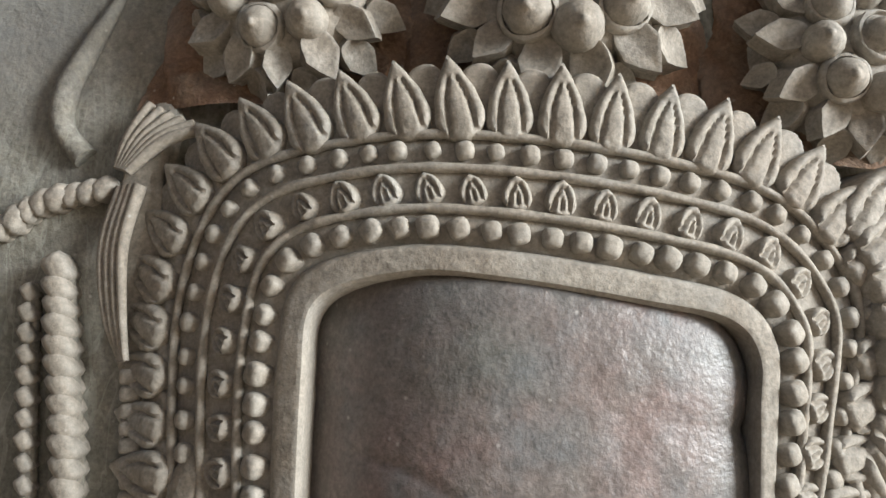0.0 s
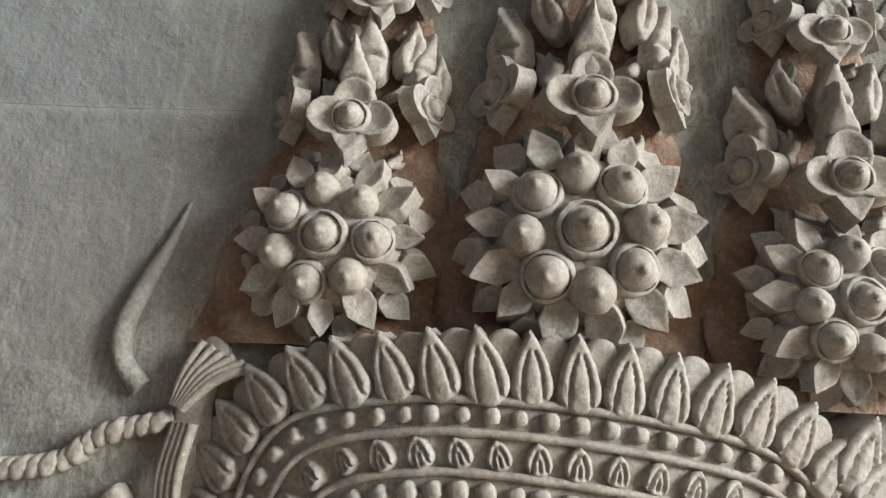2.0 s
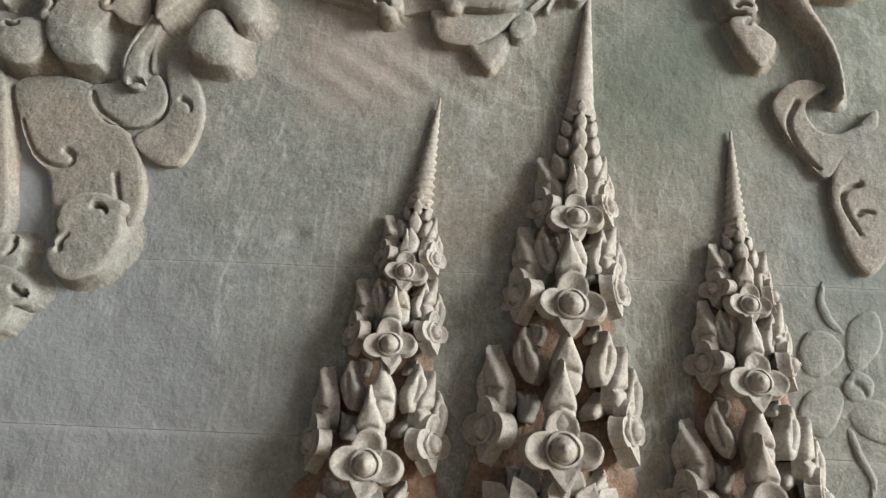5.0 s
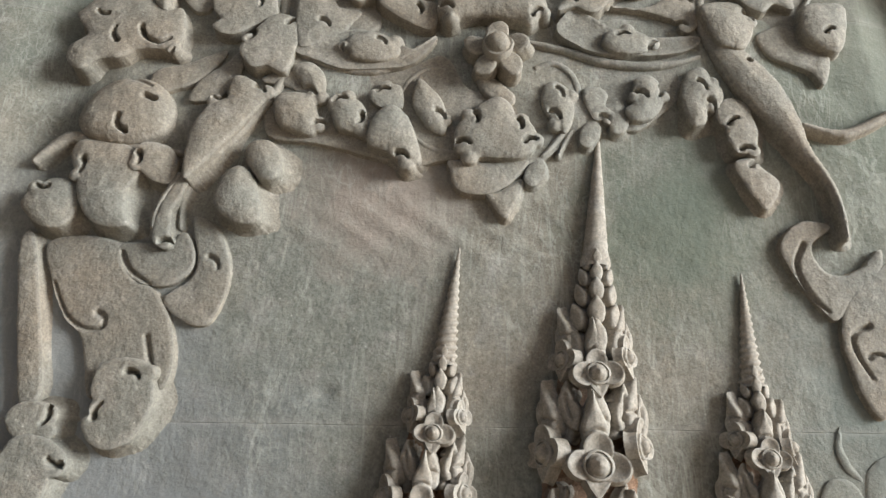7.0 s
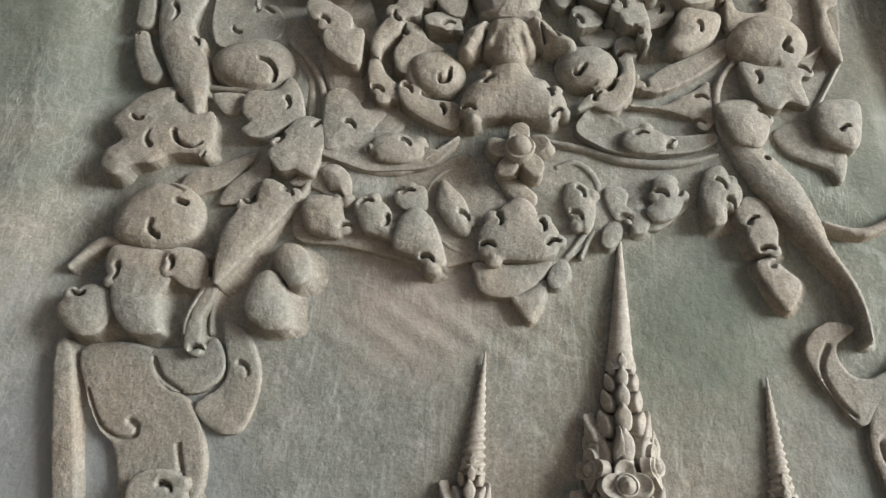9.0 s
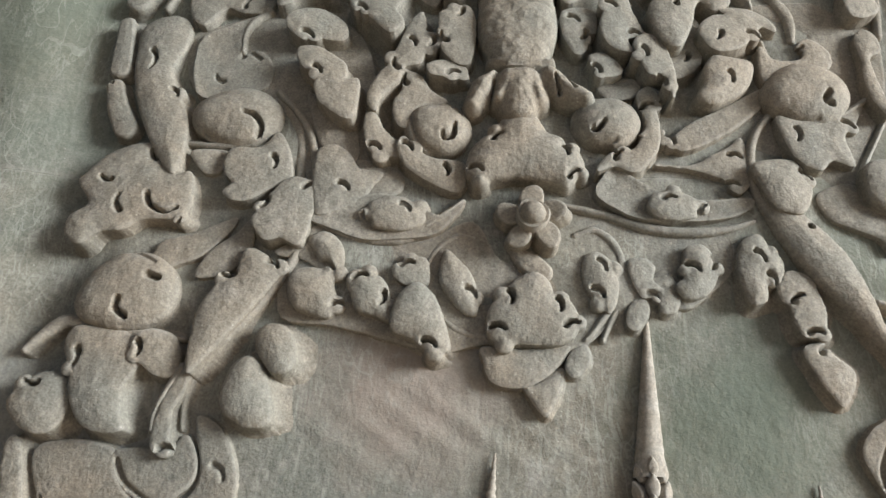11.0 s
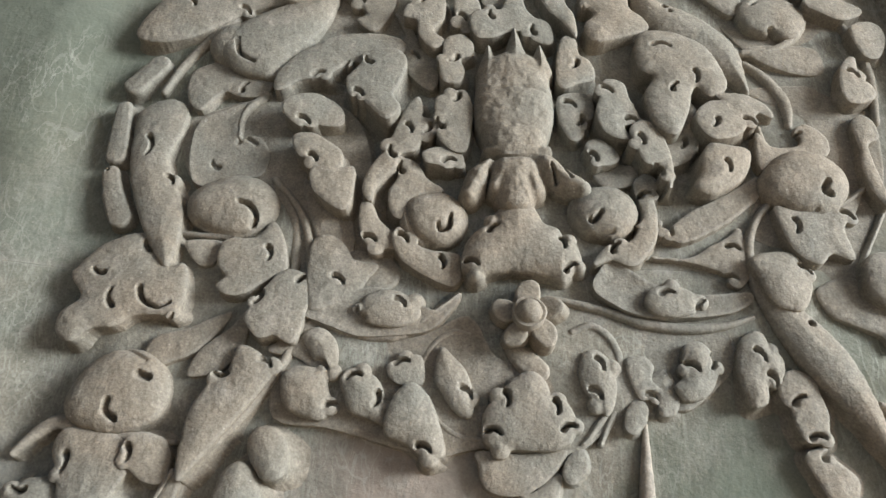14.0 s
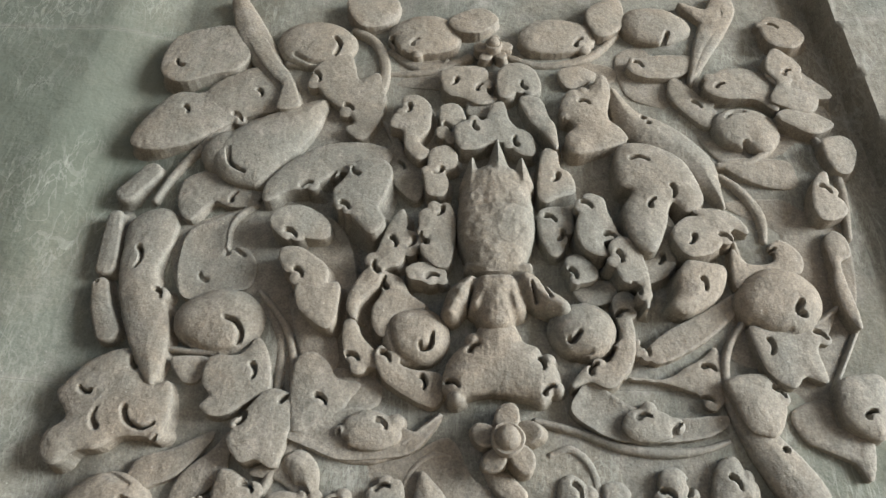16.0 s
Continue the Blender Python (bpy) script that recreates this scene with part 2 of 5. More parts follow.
    ii, jj = np.nonzero(cells)
    quads = np.stack([number[ii, jj], number[ii + 1, jj], number[ii + 1, jj + 1], number[ii, jj + 1]], 1)
    edges = np.concatenate([quads[:, [a, (a + 1) % 4]] for a in range(4)])
    count = len(front)
    key = edges.min(1).astype(np.int64) * count + edges.max(1)
    _, first, times = np.unique(key, return_index=True, return_counts=True)
    border = edges[first[times == 1]]
    on = np.unique(border)
    e = 0.4
    ox, oy = qx[sel][on], qy[sel][on]
    here = field(ox, oy)
    nx, ny = (field(ox + e, oy) - here) / e, (field(ox, oy + e) - here) / e
    ln = np.maximum(np.hypot(nx, ny), 0.3)
    deep = front[on, 2] / MM
    rows = [front]
    for drop, spread in ((0.3, 0.0), (0.52, 0.1), (0.7, 0.3), (0.84, 0.6), (1.0, 1.25)):
        row = front[on].copy()
        spill = flare * (1 + 1.8 * np.clip((0.85 * nx + 0.45 * ny) / ln, 0, 1))
        row[:, 0] += nx / ln * spill * spread * MM
        row[:, 1] += ny / ln * spill * spread * MM
        row[:, 2] = (deep + (foot - deep) * drop) * MM
        rows.append(row)
    spot = np.full(count, -1)
    spot[on] = np.arange(len(on))
    p, q = spot[border[:, 0]], spot[border[:, 1]]
    k = len(on)
    faces = quads.tolist()
    levels = [(border[:, 0], border[:, 1])] + [(count + r * k + p, count + r * k + q) for r in range(5)]
    for (a, b), (c, d2) in zip(levels, levels[1:]):
        faces += np.stack([b, a, c, d2], 1).tolist()
    front, back = rows[0], np.concatenate(rows[1:])
    return link_mesh(name, np.concatenate([front, back]).tolist(), faces, material), cx, cy


def carving(parent, name, top, dome, chains, pits=(), groove=(), material=None, edge=2.6, label="", base=0.0):
    """One carved piece of the foliage."""
    names = {"leaf": "leaf", "plate": "broad_leaf", "volute": "volute", "ridge": "tendril", "rib": "stalk", "band": "band", "block": "bead_block"}
    flare, soft, hollow = 5.0, 0.7, dome
    if name in ("ridge", "band"):
        edge = 3.0
    elif name in ("leaf", "plate"):
        edge, flare, soft, hollow = 2.0, 5.0, 2.0, dome * 0.9
    elif name == "volute":
        edge, flare, soft = 2.2, 8.0, 3.0
    elif name == "block":
        edge = 2.2
    if name in ("leaf", "volute", "plate"):
        grow = {"leaf": 1.06, "plate": 1.06, "volute": 1.14}[name]
        chains = [[(x, z, r * grow + (0.8 if name == "leaf" else 0)) for x, z, r in c] for c in chains]
    me, cx, cy = relief(names.get(name, name), material or STONE, top * 0.6 + (1.0 if top >= 18 else 0), hollow, chains, pits, groove,
                        edge=edge, flare=flare, worn=0.35, tilt={"leaf": 0.42, "plate": 0.3, "volute": 0.12, "rib": 0.1}.get(name, 0.0), soft=soft)
    ob = new(names.get(name, name), me)
    if label:
        tagged(ob, label)
    return place(ob, parent, on_wall(cx, cy, base))


def cut_leaf(parent, out, blade, slits=(), dome=2.0, lean=0.22, name="leaf", material=None):
    """A carved leaf: its blade bounded by a smooth curve, a soft swell on the face, hooked slits drilled into it,
    and a small round curl on the edge beside each slit."""
    pits, curls = [], []
    rim = smooth_loop(blade)
    for c in slits:
        if len(c) == 2:
            (ax, az), (bx, bz) = c
            dx, dz = bx - ax, bz - az
            k = max(1.0, 10.0 / max(math.hypot(dx, dz), 1.0))
            dx, dz = dx * k, dz * k
            c = [(ax, az), (ax + 0.3 * dx - 0.16 * dz, az + 0.3 * dz + 0.16 * dx), (ax + 0.7 * dx - 0.16 * dz, az + 0.7 * dz + 0.16 * dx), (ax + dx, az + dz)]
        pits.append([(x, z, 2.3 - 1.5 * i / (len(c) - 1)) for i, (x, z) in enumerate(c)])
        near = rim[np.argmin(np.hypot(rim[:, 0] - c[-1][0], rim[:, 1] - c[-1][1]))]
        gap = math.hypot(near[0] - c[0][0], near[1] - c[0][1])
        if out >= 14 and gap < 16:
            curls.append([(float(near[0]), float(near[1]), wear.uniform(5.0, 7.5))])
    low = out <= 12
    me, cx, cy = relief(name, material or STONE, out * 0.85, dome, curls, pits, blade=blade, edge=0.9, flare=3.0 if low else 6.5, worn=0.45, tilt=lean, soft=1.2, swell=0.0 if low else 0.8)
    return place(new(name, me), parent, on_wall(cx, cy, 0))


def lathe(name, profile, material, sides=20, wobble=0.0, square=False):
    """A turned boss, axis z, from (radius, height) pairs in mm."""
    verts, faces = [], []
    for i, (r, h) in enumerate(profile):
        for s in range(sides):
            a = 2 * math.pi * s / sides
            k = (1 + wobble * math.sin(3 * a + i)) * wear.uniform(0.97, 1.03)
            if square:
                k /= (math.cos(a) ** 4 + math.sin(a) ** 4) ** 0.25 * 1.05
            verts.append((r * k * math.cos(a) * MM, r * k * math.sin(a) * MM, h * MM))
    for i in range(len(profile) - 1):
        for s in range(sides):
            u = (s + 1) % sides
            faces.append((i * sides + s, i * sides + u, (i + 1) * sides + u, (i + 1) * sides + s))
    faces.append(tuple((len(profile) - 1) * sides + s for s in range(sides)))
    return link_mesh(name, verts, faces, material, 60)


def swept(name, path, radii, material, outs, sides=10, squash=0.8):
    """A round moulding along a path of (x, z) mm on the wall, standing out by outs."""
    verts, faces = [], []
    n = len(path)
    for i, (x, z) in enumerate(path):
        a, b = path[max(i - 1, 0)], path[min(i + 1, n - 1)]
        tx, tz = b[0] - a[0], b[1] - a[1]
        ln = math.hypot(tx, tz) or 1
        nx, nz = -tz / ln, tx / ln
        r = radii[i]
        for s in range(sides):
            q = 2 * math.pi * s / sides
            c, o = r * math.cos(q), r * squash * math.sin(q)
            verts.append(((x + nx * c) * MM, -(outs[i] + o) * MM, (z + nz * c) * MM))
    for i in range(n - 1):
        for s in range(sides):
            u = (s + 1) % sides
            faces.append((i * sides + s, (i + 1) * sides + s, (i + 1) * sides + u, i * sides + u))
    faces += [tuple(range(sides)), tuple(reversed(range((n - 1) * sides, n * sides)))]
    return link_mesh(name, verts, faces, material, 60)


def curve_points(ctrl, count):
    """Evenly spaced points on a smooth curve through ctrl."""
    fine = np.array([(p[0], p[1]) for p in smooth_chain([(a, b, 0) for a, b in ctrl], 16)])
    run = np.r_[0, np.cumsum(np.hypot(*np.diff(fine, axis=0).T))]
    s = np.linspace(0, run[-1], count)
    return np.stack([np.interp(s, run, fine[:, 0]), np.interp(s, run, fine[:, 1])], 1)


# ---- wall, floor, ceiling ----
def wall_out(x, z):
    """How far the dressed wall stands out, in mm: the plain surface round the sunk panel."""
    up = np.clip((z - 1930) / 120, 0, 1)
    left = np.clip((-372 - 10 * np.sin(z / 90) - x) / 85, 0, 1)
    right = np.clip((x - (352 + (2651 - z) * 0.06)) / 5, 0, 1) * np.clip((z - 2150) / 80, 0, 1)
    left = left * left * (3 - 2 * left)
    rough = 0.7 * np.sin(x / 31 + z / 57) + 0.6 * np.sin(z / 23 - x / 41) + 0.35 * np.sin(x / 9.1) * np.sin(z / 7.3)
    chip = -3.0 * np.exp(-(((x + 133) / 7) ** 2 + ((z - 1858) / 5) ** 2)) - 2.0 * np.exp(-(((x + 300) / 6) ** 2 + ((z - 1690) / 6) ** 2))
    dent = chip - 0.8 * np.exp(-(((x + 60) / 130) ** 2 + ((z - 1985) / 25) ** 2)) * (1 + np.sin(x / 6 + z / 4))
    bed = np.clip((z - 2050 - 30 * np.clip((x - 60) / 60, 0, 1)) / 30, 0, 1) * np.clip((x + 365) / 40, 0, 1) * np.clip((345 - x) / 30, 0, 1)
    lumps = 6.5 + 2.5 * np.sin(x / 29 + 1.3 * np.sin(z / 37)) * np.sin(z / 33 + np.sin(x / 41))
    pocket = 10 * np.exp(-(((x + 150) / 45) ** 2 + ((z - 2320) / 70) ** 2)) + 10 * np.exp(-(((x - 130) / 60) ** 2 + ((z - 2330) / 70) ** 2))
    return rough + dent + 20 * left * up + 32 * right + bed * (lumps - pocket)


wall_main = thing("wall_main", "grey-green sandstone block wall with a sunk carved panel", "wall", at=(0, 0.2, 1.0))
tagged(wall_main, kind="structure")


def stone_block(x0, x1, z0, z1, fine):
    gap = 0.12
    step = 4.0 if fine else 40.0
    gx = np.unique(np.r_[np.arange(x0 + gap, x1 - gap, step), x1 - gap])
    gz = np.unique(np.r_[np.arange(z0 + gap, z1 - gap, step), z1 - gap])
    px, pz = np.meshgrid(gx, gz, indexing="ij")
    lip = np.minimum(np.minimum(px - x0, x1 - px), np.minimum(pz - z0, z1 - pz))
    out = wall_out(px, pz) - 0.5 * np.exp(-lip / 1.2)
    n, m = px.shape
    verts = np.stack([px * MM, -out * MM, pz * MM], -1).reshape(-1, 3)
    idx = np.arange(n * m).reshape(n, m)
    faces = np.stack([idx[:-1, :-1], idx[1:, :-1], idx[1:, 1:], idx[:-1, 1:]], -1).reshape(-1, 4).tolist()
    ring = [*idx[:, 0], *idx[-1, 1:], *idx[-2::-1, -1], *idx[0, -2:0:-1]]
    back = verts[ring].copy()
    back[:, 1] = 0.3
    base = n * m
    k = len(ring)
    faces += [[int(ring[i]), base + i, base + (i + 1) % k, int(ring[(i + 1) % k])] for i in range(k)]
    me = link_mesh("stone_block", np.concatenate([verts, back]).tolist(), faces, WALL, 50)
    place(new("stone_block", me), wall_main, Matrix.Identity(4))


for z0, z1, seams in ((0, 700, (-300, 420)), (700, 1330, (-450, 250)), (1330, 1722, (-700, 900)), (1722, 1836, (-800, 700)),
                      (1836, 2190, (-650, 620)), (2190, 2600, (-620, 560)), (2600, 3000, (-700, 640)), (3000, 3400, (-400, 500)), (3400, 4200, (-500, 700))):
    xs = [-6000, *seams, 5200]
    for a, b in zip(xs, xs[1:]):
        stone_block(a, b, z0, z1, b > -640 and a < 600 and z1 > 1330 and z0 < 2900)


def slab(name, lo, hi, material, label, category):
    bm = bmesh.new()
    bmesh.ops.create_cube(bm, size=1.0)
    for v in bm.verts:
        v.co = [(lo[i] + hi[i]) / 2 + v.co[i] * (hi[i] - lo[i]) for i in range(3)]
    bmesh.ops.bevel(bm, geom=bm.edges[:], offset=0.01, segments=1, affect="EDGES")
    me = bpy.data.meshes.new(name)
    bm.to_mesh(me)
    bm.free()
    me.materials.append(material)
    return tagged(new(name, me), label, category, kind="structure")


# Added unseen shell; its height, distance and brown set sky fill and warm bounce.
slab("floor", (-6.0, -3.2, -0.2), (5.2, 0.0, 0.0), EARTH, "worn brown sandstone gallery floor", "floor")
slab("ceiling", (-6.0, -3.2, 4.2), (5.2, 0.3, 4.4), EARTH, "dark sandstone gallery ceiling", "ceiling")
slab("unseen_wall_west", (-6.2, -3.2, -0.2), (-6.0, 0.3, 4.4), EARTH, "added unseen brown side wall, set far off to lessen bounced light", "wall")
slab("unseen_wall_back", (-6.0, -3.4, -0.2), (5.2, -3.2, 2.6), EARTH, "added unseen reddish brown wall that limits sky fill, below a high opening", "wall")
slab("wall_east_pier", (5.2, -0.3, -0.2), (5.4, 0.3, 4.4), EARTH, "plain sandstone pier beside the opening", "wall")
slab("ground", (-60, -60, -0.4), (60, 60, -0.25), EARTH, "bare brown earth outside the gallery", "ground")

# ---- carved head and diadem ----
head_mesh, hx, hz = relief("statue", POLISHED, 43.5, 4, [[(-38, 1495, 31), (20, 1493, 32), (82, 1487, 31)], [(-26, 1450, 42), (72, 1450, 42)], [(-26, 1410, 42), (68, 1410, 42)]],
                           groove=[(-40, 1458), (-14, 1453), (4, 1444), (16, 1434)], cell=1.6, edge=9.0, bow=42, worn=0.35, cut=1.0)
head = tagged(place(new("statue", head_mesh), None, on_wall(hx, hz, 0)),
              "polished grey and pinkish sandstone forehead of a carved head", "statue")

INNER = curve_points([(-62, 1425), (-65, 1490), (-58, 1522), (-22, 1533), (19, 1532), (69, 1526), (105, 1519), (119, 1503), (118, 1478), (111, 1425)], 121)
OUTER = curve_points([(-102, 1425), (-111, 1510), (-92, 1560), (-46, 1574), (12, 1576), (82, 1569), (128, 1556), (155, 1523), (150, 1488), (132, 1425)], 121)


def band_point(u, f):
    """On the diadem: u along it from 0 to 1, f from its inner rim to its outer; x, z, standing out, and the outward turn in degrees."""
    i = u * 120
    a = np.array([np.interp(i, range(121), INNER[:, c]) for c in (0, 1)])
    b = np.array([np.interp(i, range(121), OUTER[:, c]) for c in (0, 1)])
    x, z = a + (b - a) * f
    out = 47 - (30 if x < 18 else 18) * ((x - 18) / 130) ** 2 - 2.0 * f
    return float(x), float(z), float(out), math.degrees(math.atan2(b[1] - a[1], b[0] - a[0])) - 90


diadem = thing("diadem", "carved sandstone diadem with beads, palmettes and lotus petals above a forehead", "headdress", at=(0.02, -0.02, 1.53))


def band_sheet(name, f0, f1, drop, label):
    verts, faces = [], []
    us = np.linspace(0, 1, 161)
    fs = np.linspace(f0, f1, 11)
    for u in us:
        for j, f in enumerate(fs):
            x, z, out, _ = band_point(u, f)
            roll_off = 2.6 * (abs(j - 5) / 5) ** 8
            verts.append((x * MM, -(out + drop - roll_off) * MM, z * MM))
        for f in (f1, f0):
            x, z, out, _ = band_point(u, f)
            verts.append((x * MM, 0.003, z * MM))
    k = len(fs) + 2
    for i in range(len(us) - 1):
        for j in range(k):
            q = (j + 1) % k
            faces.append((i * k + j, i * k + q, (i + 1) * k + q, (i + 1) * k + j)[::-1])
    tagged(place(new(name, link_mesh(name, verts, faces, CROWN, 45)), diadem, Matrix.Identity(4)), label)


band_sheet("band", -0.02, 1.05, -3.5, "")
band_sheet("rim", -0.27, -0.01, -1.5, "plain rounded rim")
for f in (0.30, 0.67, 0.98):
    pts = [band_point(u, f) for u in np.linspace(0.0, 1.0, 150)]
    me = swept("fillet", [(p[0], p[1]) for p in pts], [1.9 + 0.15 * math.sin(i * 0.7) for i in range(150)], CROWN, [p[2] - 2.2 for p in pts], 10, 1.25)
    place(new("fillet", me), diadem, Matrix.Identity(4))

bead_mesh = lathe("bead", [(4.0, -3), (4.3, 1.6), (3.9, 3.3), (2.8, 4.2), (1.2, 4.5)], CROWN, 16, 0.03, True)
small_bead = lathe("bead", [(3.3, -3), (3.7, 1.2), (3.3, 2.7), (2.3, 3.6), (1.0, 3.9)], CROWN, 14, 0.04, True)
rng = random.Random(11)


def bend(x):
    """How far the diadem's face is swung round at x, in degrees."""
    return (x - 18) * (0.42 if x < 18 else 0.28)


for f, count, mesh in ((0.13, 35, bead_mesh), (0.83, 40, small_bead)):
    for i in range(count):
        x, z, out, turn = band_point((i + 0.5) / count + rng.uniform(-0.002, 0.002), f)
        place(new("bead", mesh), diadem, on_wall(x, z, out - 3.0, turn + rng.uniform(-9, 9), bend(x), 0, rng.uniform(0.9, 1.08)))
palmette, _, _ = relief("palmette", CROWN, 4.2, 1.0, [[(0, 0, 6.0), (0, 3, 4.8), (0, 8, 0.8)]],
                        pits=[[(-3.2, -3, 0.6), (-2.6, 1, 0.6), (-0.9, 5, 0.5)], [(3.2, -3, 0.6), (2.6, 1, 0.6), (0.9, 5, 0.5)], [(0, -3, 0.6), (0, 1, 0.4)]], cell=0.7, edge=1.6, flare=0.5)
for i in range(27):
    x, z, out, turn = band_point((i + 0.5) / 27, 0.475)
    place(new("palmette", palmette), diadem, on_wall(x, z, out - 3.4, turn + rng.uniform(-4, 4), bend(x), 0, rng.uniform(0.86, 1.0)))
petal, _, _ = relief("petal", CROWN, 8, 1.5, [[(0, 0, 9.0), (0, 7, 7.8), (0, 16, 4.4), (0, 24, 0.7)]],
                     pits=[[(-4.6, -6, 0.5), (-3.9, 6, 0.5), (-1.4, 15, 0.3)], [(4.6, -6, 0.5), (3.9, 6, 0.5), (1.4, 15, 0.3)]],
                     cell=0.9, edge=1.8, foot=-10, flare=0.5, pit=2.6)
sepal, _, _ = relief("sepal", CROWN, 3, 0.5, [[(0, 2, 6.0), (0, 12, 8.5), (0, 21, 7.5)]], cell=1.2, edge=2.0, foot=-12, flare=0.5)
for i in range(27):
    for mesh, half, push, drop in ((petal, 0.5, 1.31, 6), (sepal, 1.0, 1.30, 6)):
        x, z, out, turn = band_point(min(1.0, 0.02 + 0.96 * (i + half) / 27), push)
        place(new("petal" if mesh is petal else "sepal", mesh), diadem,
              on_wall(x, z, out - drop, turn + rng.uniform(-3, 3), bend(x) * 0.55, 0, rng.uniform(0.94, 1.05)))

# ---- spires of the headdress ----
boss_mesh = lathe("boss", [(9.0, -8), (9.4, 0.5), (8.8, 3.2), (7.6, 3.6), (7.2, 5.2), (6.2, 7.6), (4.2, 9.3), (2.0, 10.0), (1.8, 10.8), (0.6, 11.2)], CROWN, 22, 0.02)
bud_mesh = lathe("bud", [(8.6, -8), (9.0, 2.0), (8.3, 5.2), (6.6, 8.0), (4.0, 9.8), (1.9, 10.4), (1.6, 11.4), (0.5, 11.8)], CROWN, 18, 0.03)
ring_mesh = lathe("collar", [(12.2, -6), (12.6, 2.0), (11.9, 4.4), (10.6, 4.6), (9.8, 2.2), (9.4, 0.2)], CROWN, 26, 0.025)
lobe_mesh, _, _ = relief("petal", CROWN, 4, -5.0, [[(0, -7, 9.0), (0, 1, 11.5), (0, 5, 9.0)]], cell=1.1, edge=1.2, foot=-6, flare=0.5)
tip_mesh, _, _ = relief("leaf_tip", CROWN, 5, 2.0, [[(0, -6, 6.0), (0, 0, 7.0), (0, 7, 4.2), (0, 13, 0.8)]], cell=1.2, edge=2.0, foot=-8, flare=0.5)
blade_mesh, _, _ = relief("leaf_plate", CROWN, 4, -3.0, (), blade=[(-6, -14), (6, -14), (10, -3), (9, 3), (1, 14), (0, 15), (-1, 14), (-9, 3), (-10, -3)], cell=1.1, edge=0.7, foot=-8, flare=0.5)
cap_mesh, _, _ = relief("leaf_cap", CROWN, 6, 3.0, [[(0, -12, 9.0), (0, -2, 10.0), (0, 8, 6.5), (0, 20, 2.4), (0, 28, 0.8)]], cell=1.2, edge=2.4, foot=-8, flare=0.5,
                        groove=[(-9, -6), (0, -3), (9, -6)])
wing_mesh, _, _ = relief("side_leaf", CROWN, 6, 1.5, [[(0, -16, 6.0), (2, -6, 9.0), (3, 4, 7.5), (1, 14, 4.0), (-3, 22, 1.0)]], cell=1.2, edge=2.0, foot=-9, flare=0.5, scallop=2.0, groove=[(1, -12), (2, -2), (1, 10)])
sprig_mesh, _, _ = relief("sprig", CROWN, 5, 1.5, [[(-3, -6, 3.5), (0, 0, 4.5), (2, 8, 2.6), (0, 14, 0.8)], [(1, -3, 3), (6, 1, 2.2), (8, 6, 1)]], cell=1.2, edge=2.0, foot=-9, flare=0.5)


def rosette(parent, x, z, out, radius, swing=0.0, nod=0.0, turn=0.0, petals=4, bud=False):
    """A flower of turned boss, collar and broad petals; radius in mm over all."""
    k = radius / 18.0
    m = on_wall(x, z, out, turn, swing, nod, k)
    ros = place(new("rosette", bud_mesh if bud else boss_mesh), parent, m @ Matrix.Scale(1.0, 4))
    place(new("collar", ring_mesh), ros, m @ Matrix.Scale(0.92, 4))
    for i in range(petals):
        a = 2 * math.pi * i / petals
        lower = petals == 4 and i == 2
        reach = 12.0 if petals == 5 else 10.5
        spin = (Matrix.Translation((-reach * MM * math.sin(a), reach * MM * math.cos(a), -2.5 * MM)) @ Matrix.Rotation(a, 4, "Z")
                @ Matrix.Rotation(0.05 + 0.2 * rng.random(), 4, "X"))
        place(new("petal", blade_mesh if lower else lobe_mesh), ros, m @ spin @ Matrix.Scale(rng.uniform(0.86, 1.04), 4))
    return ros


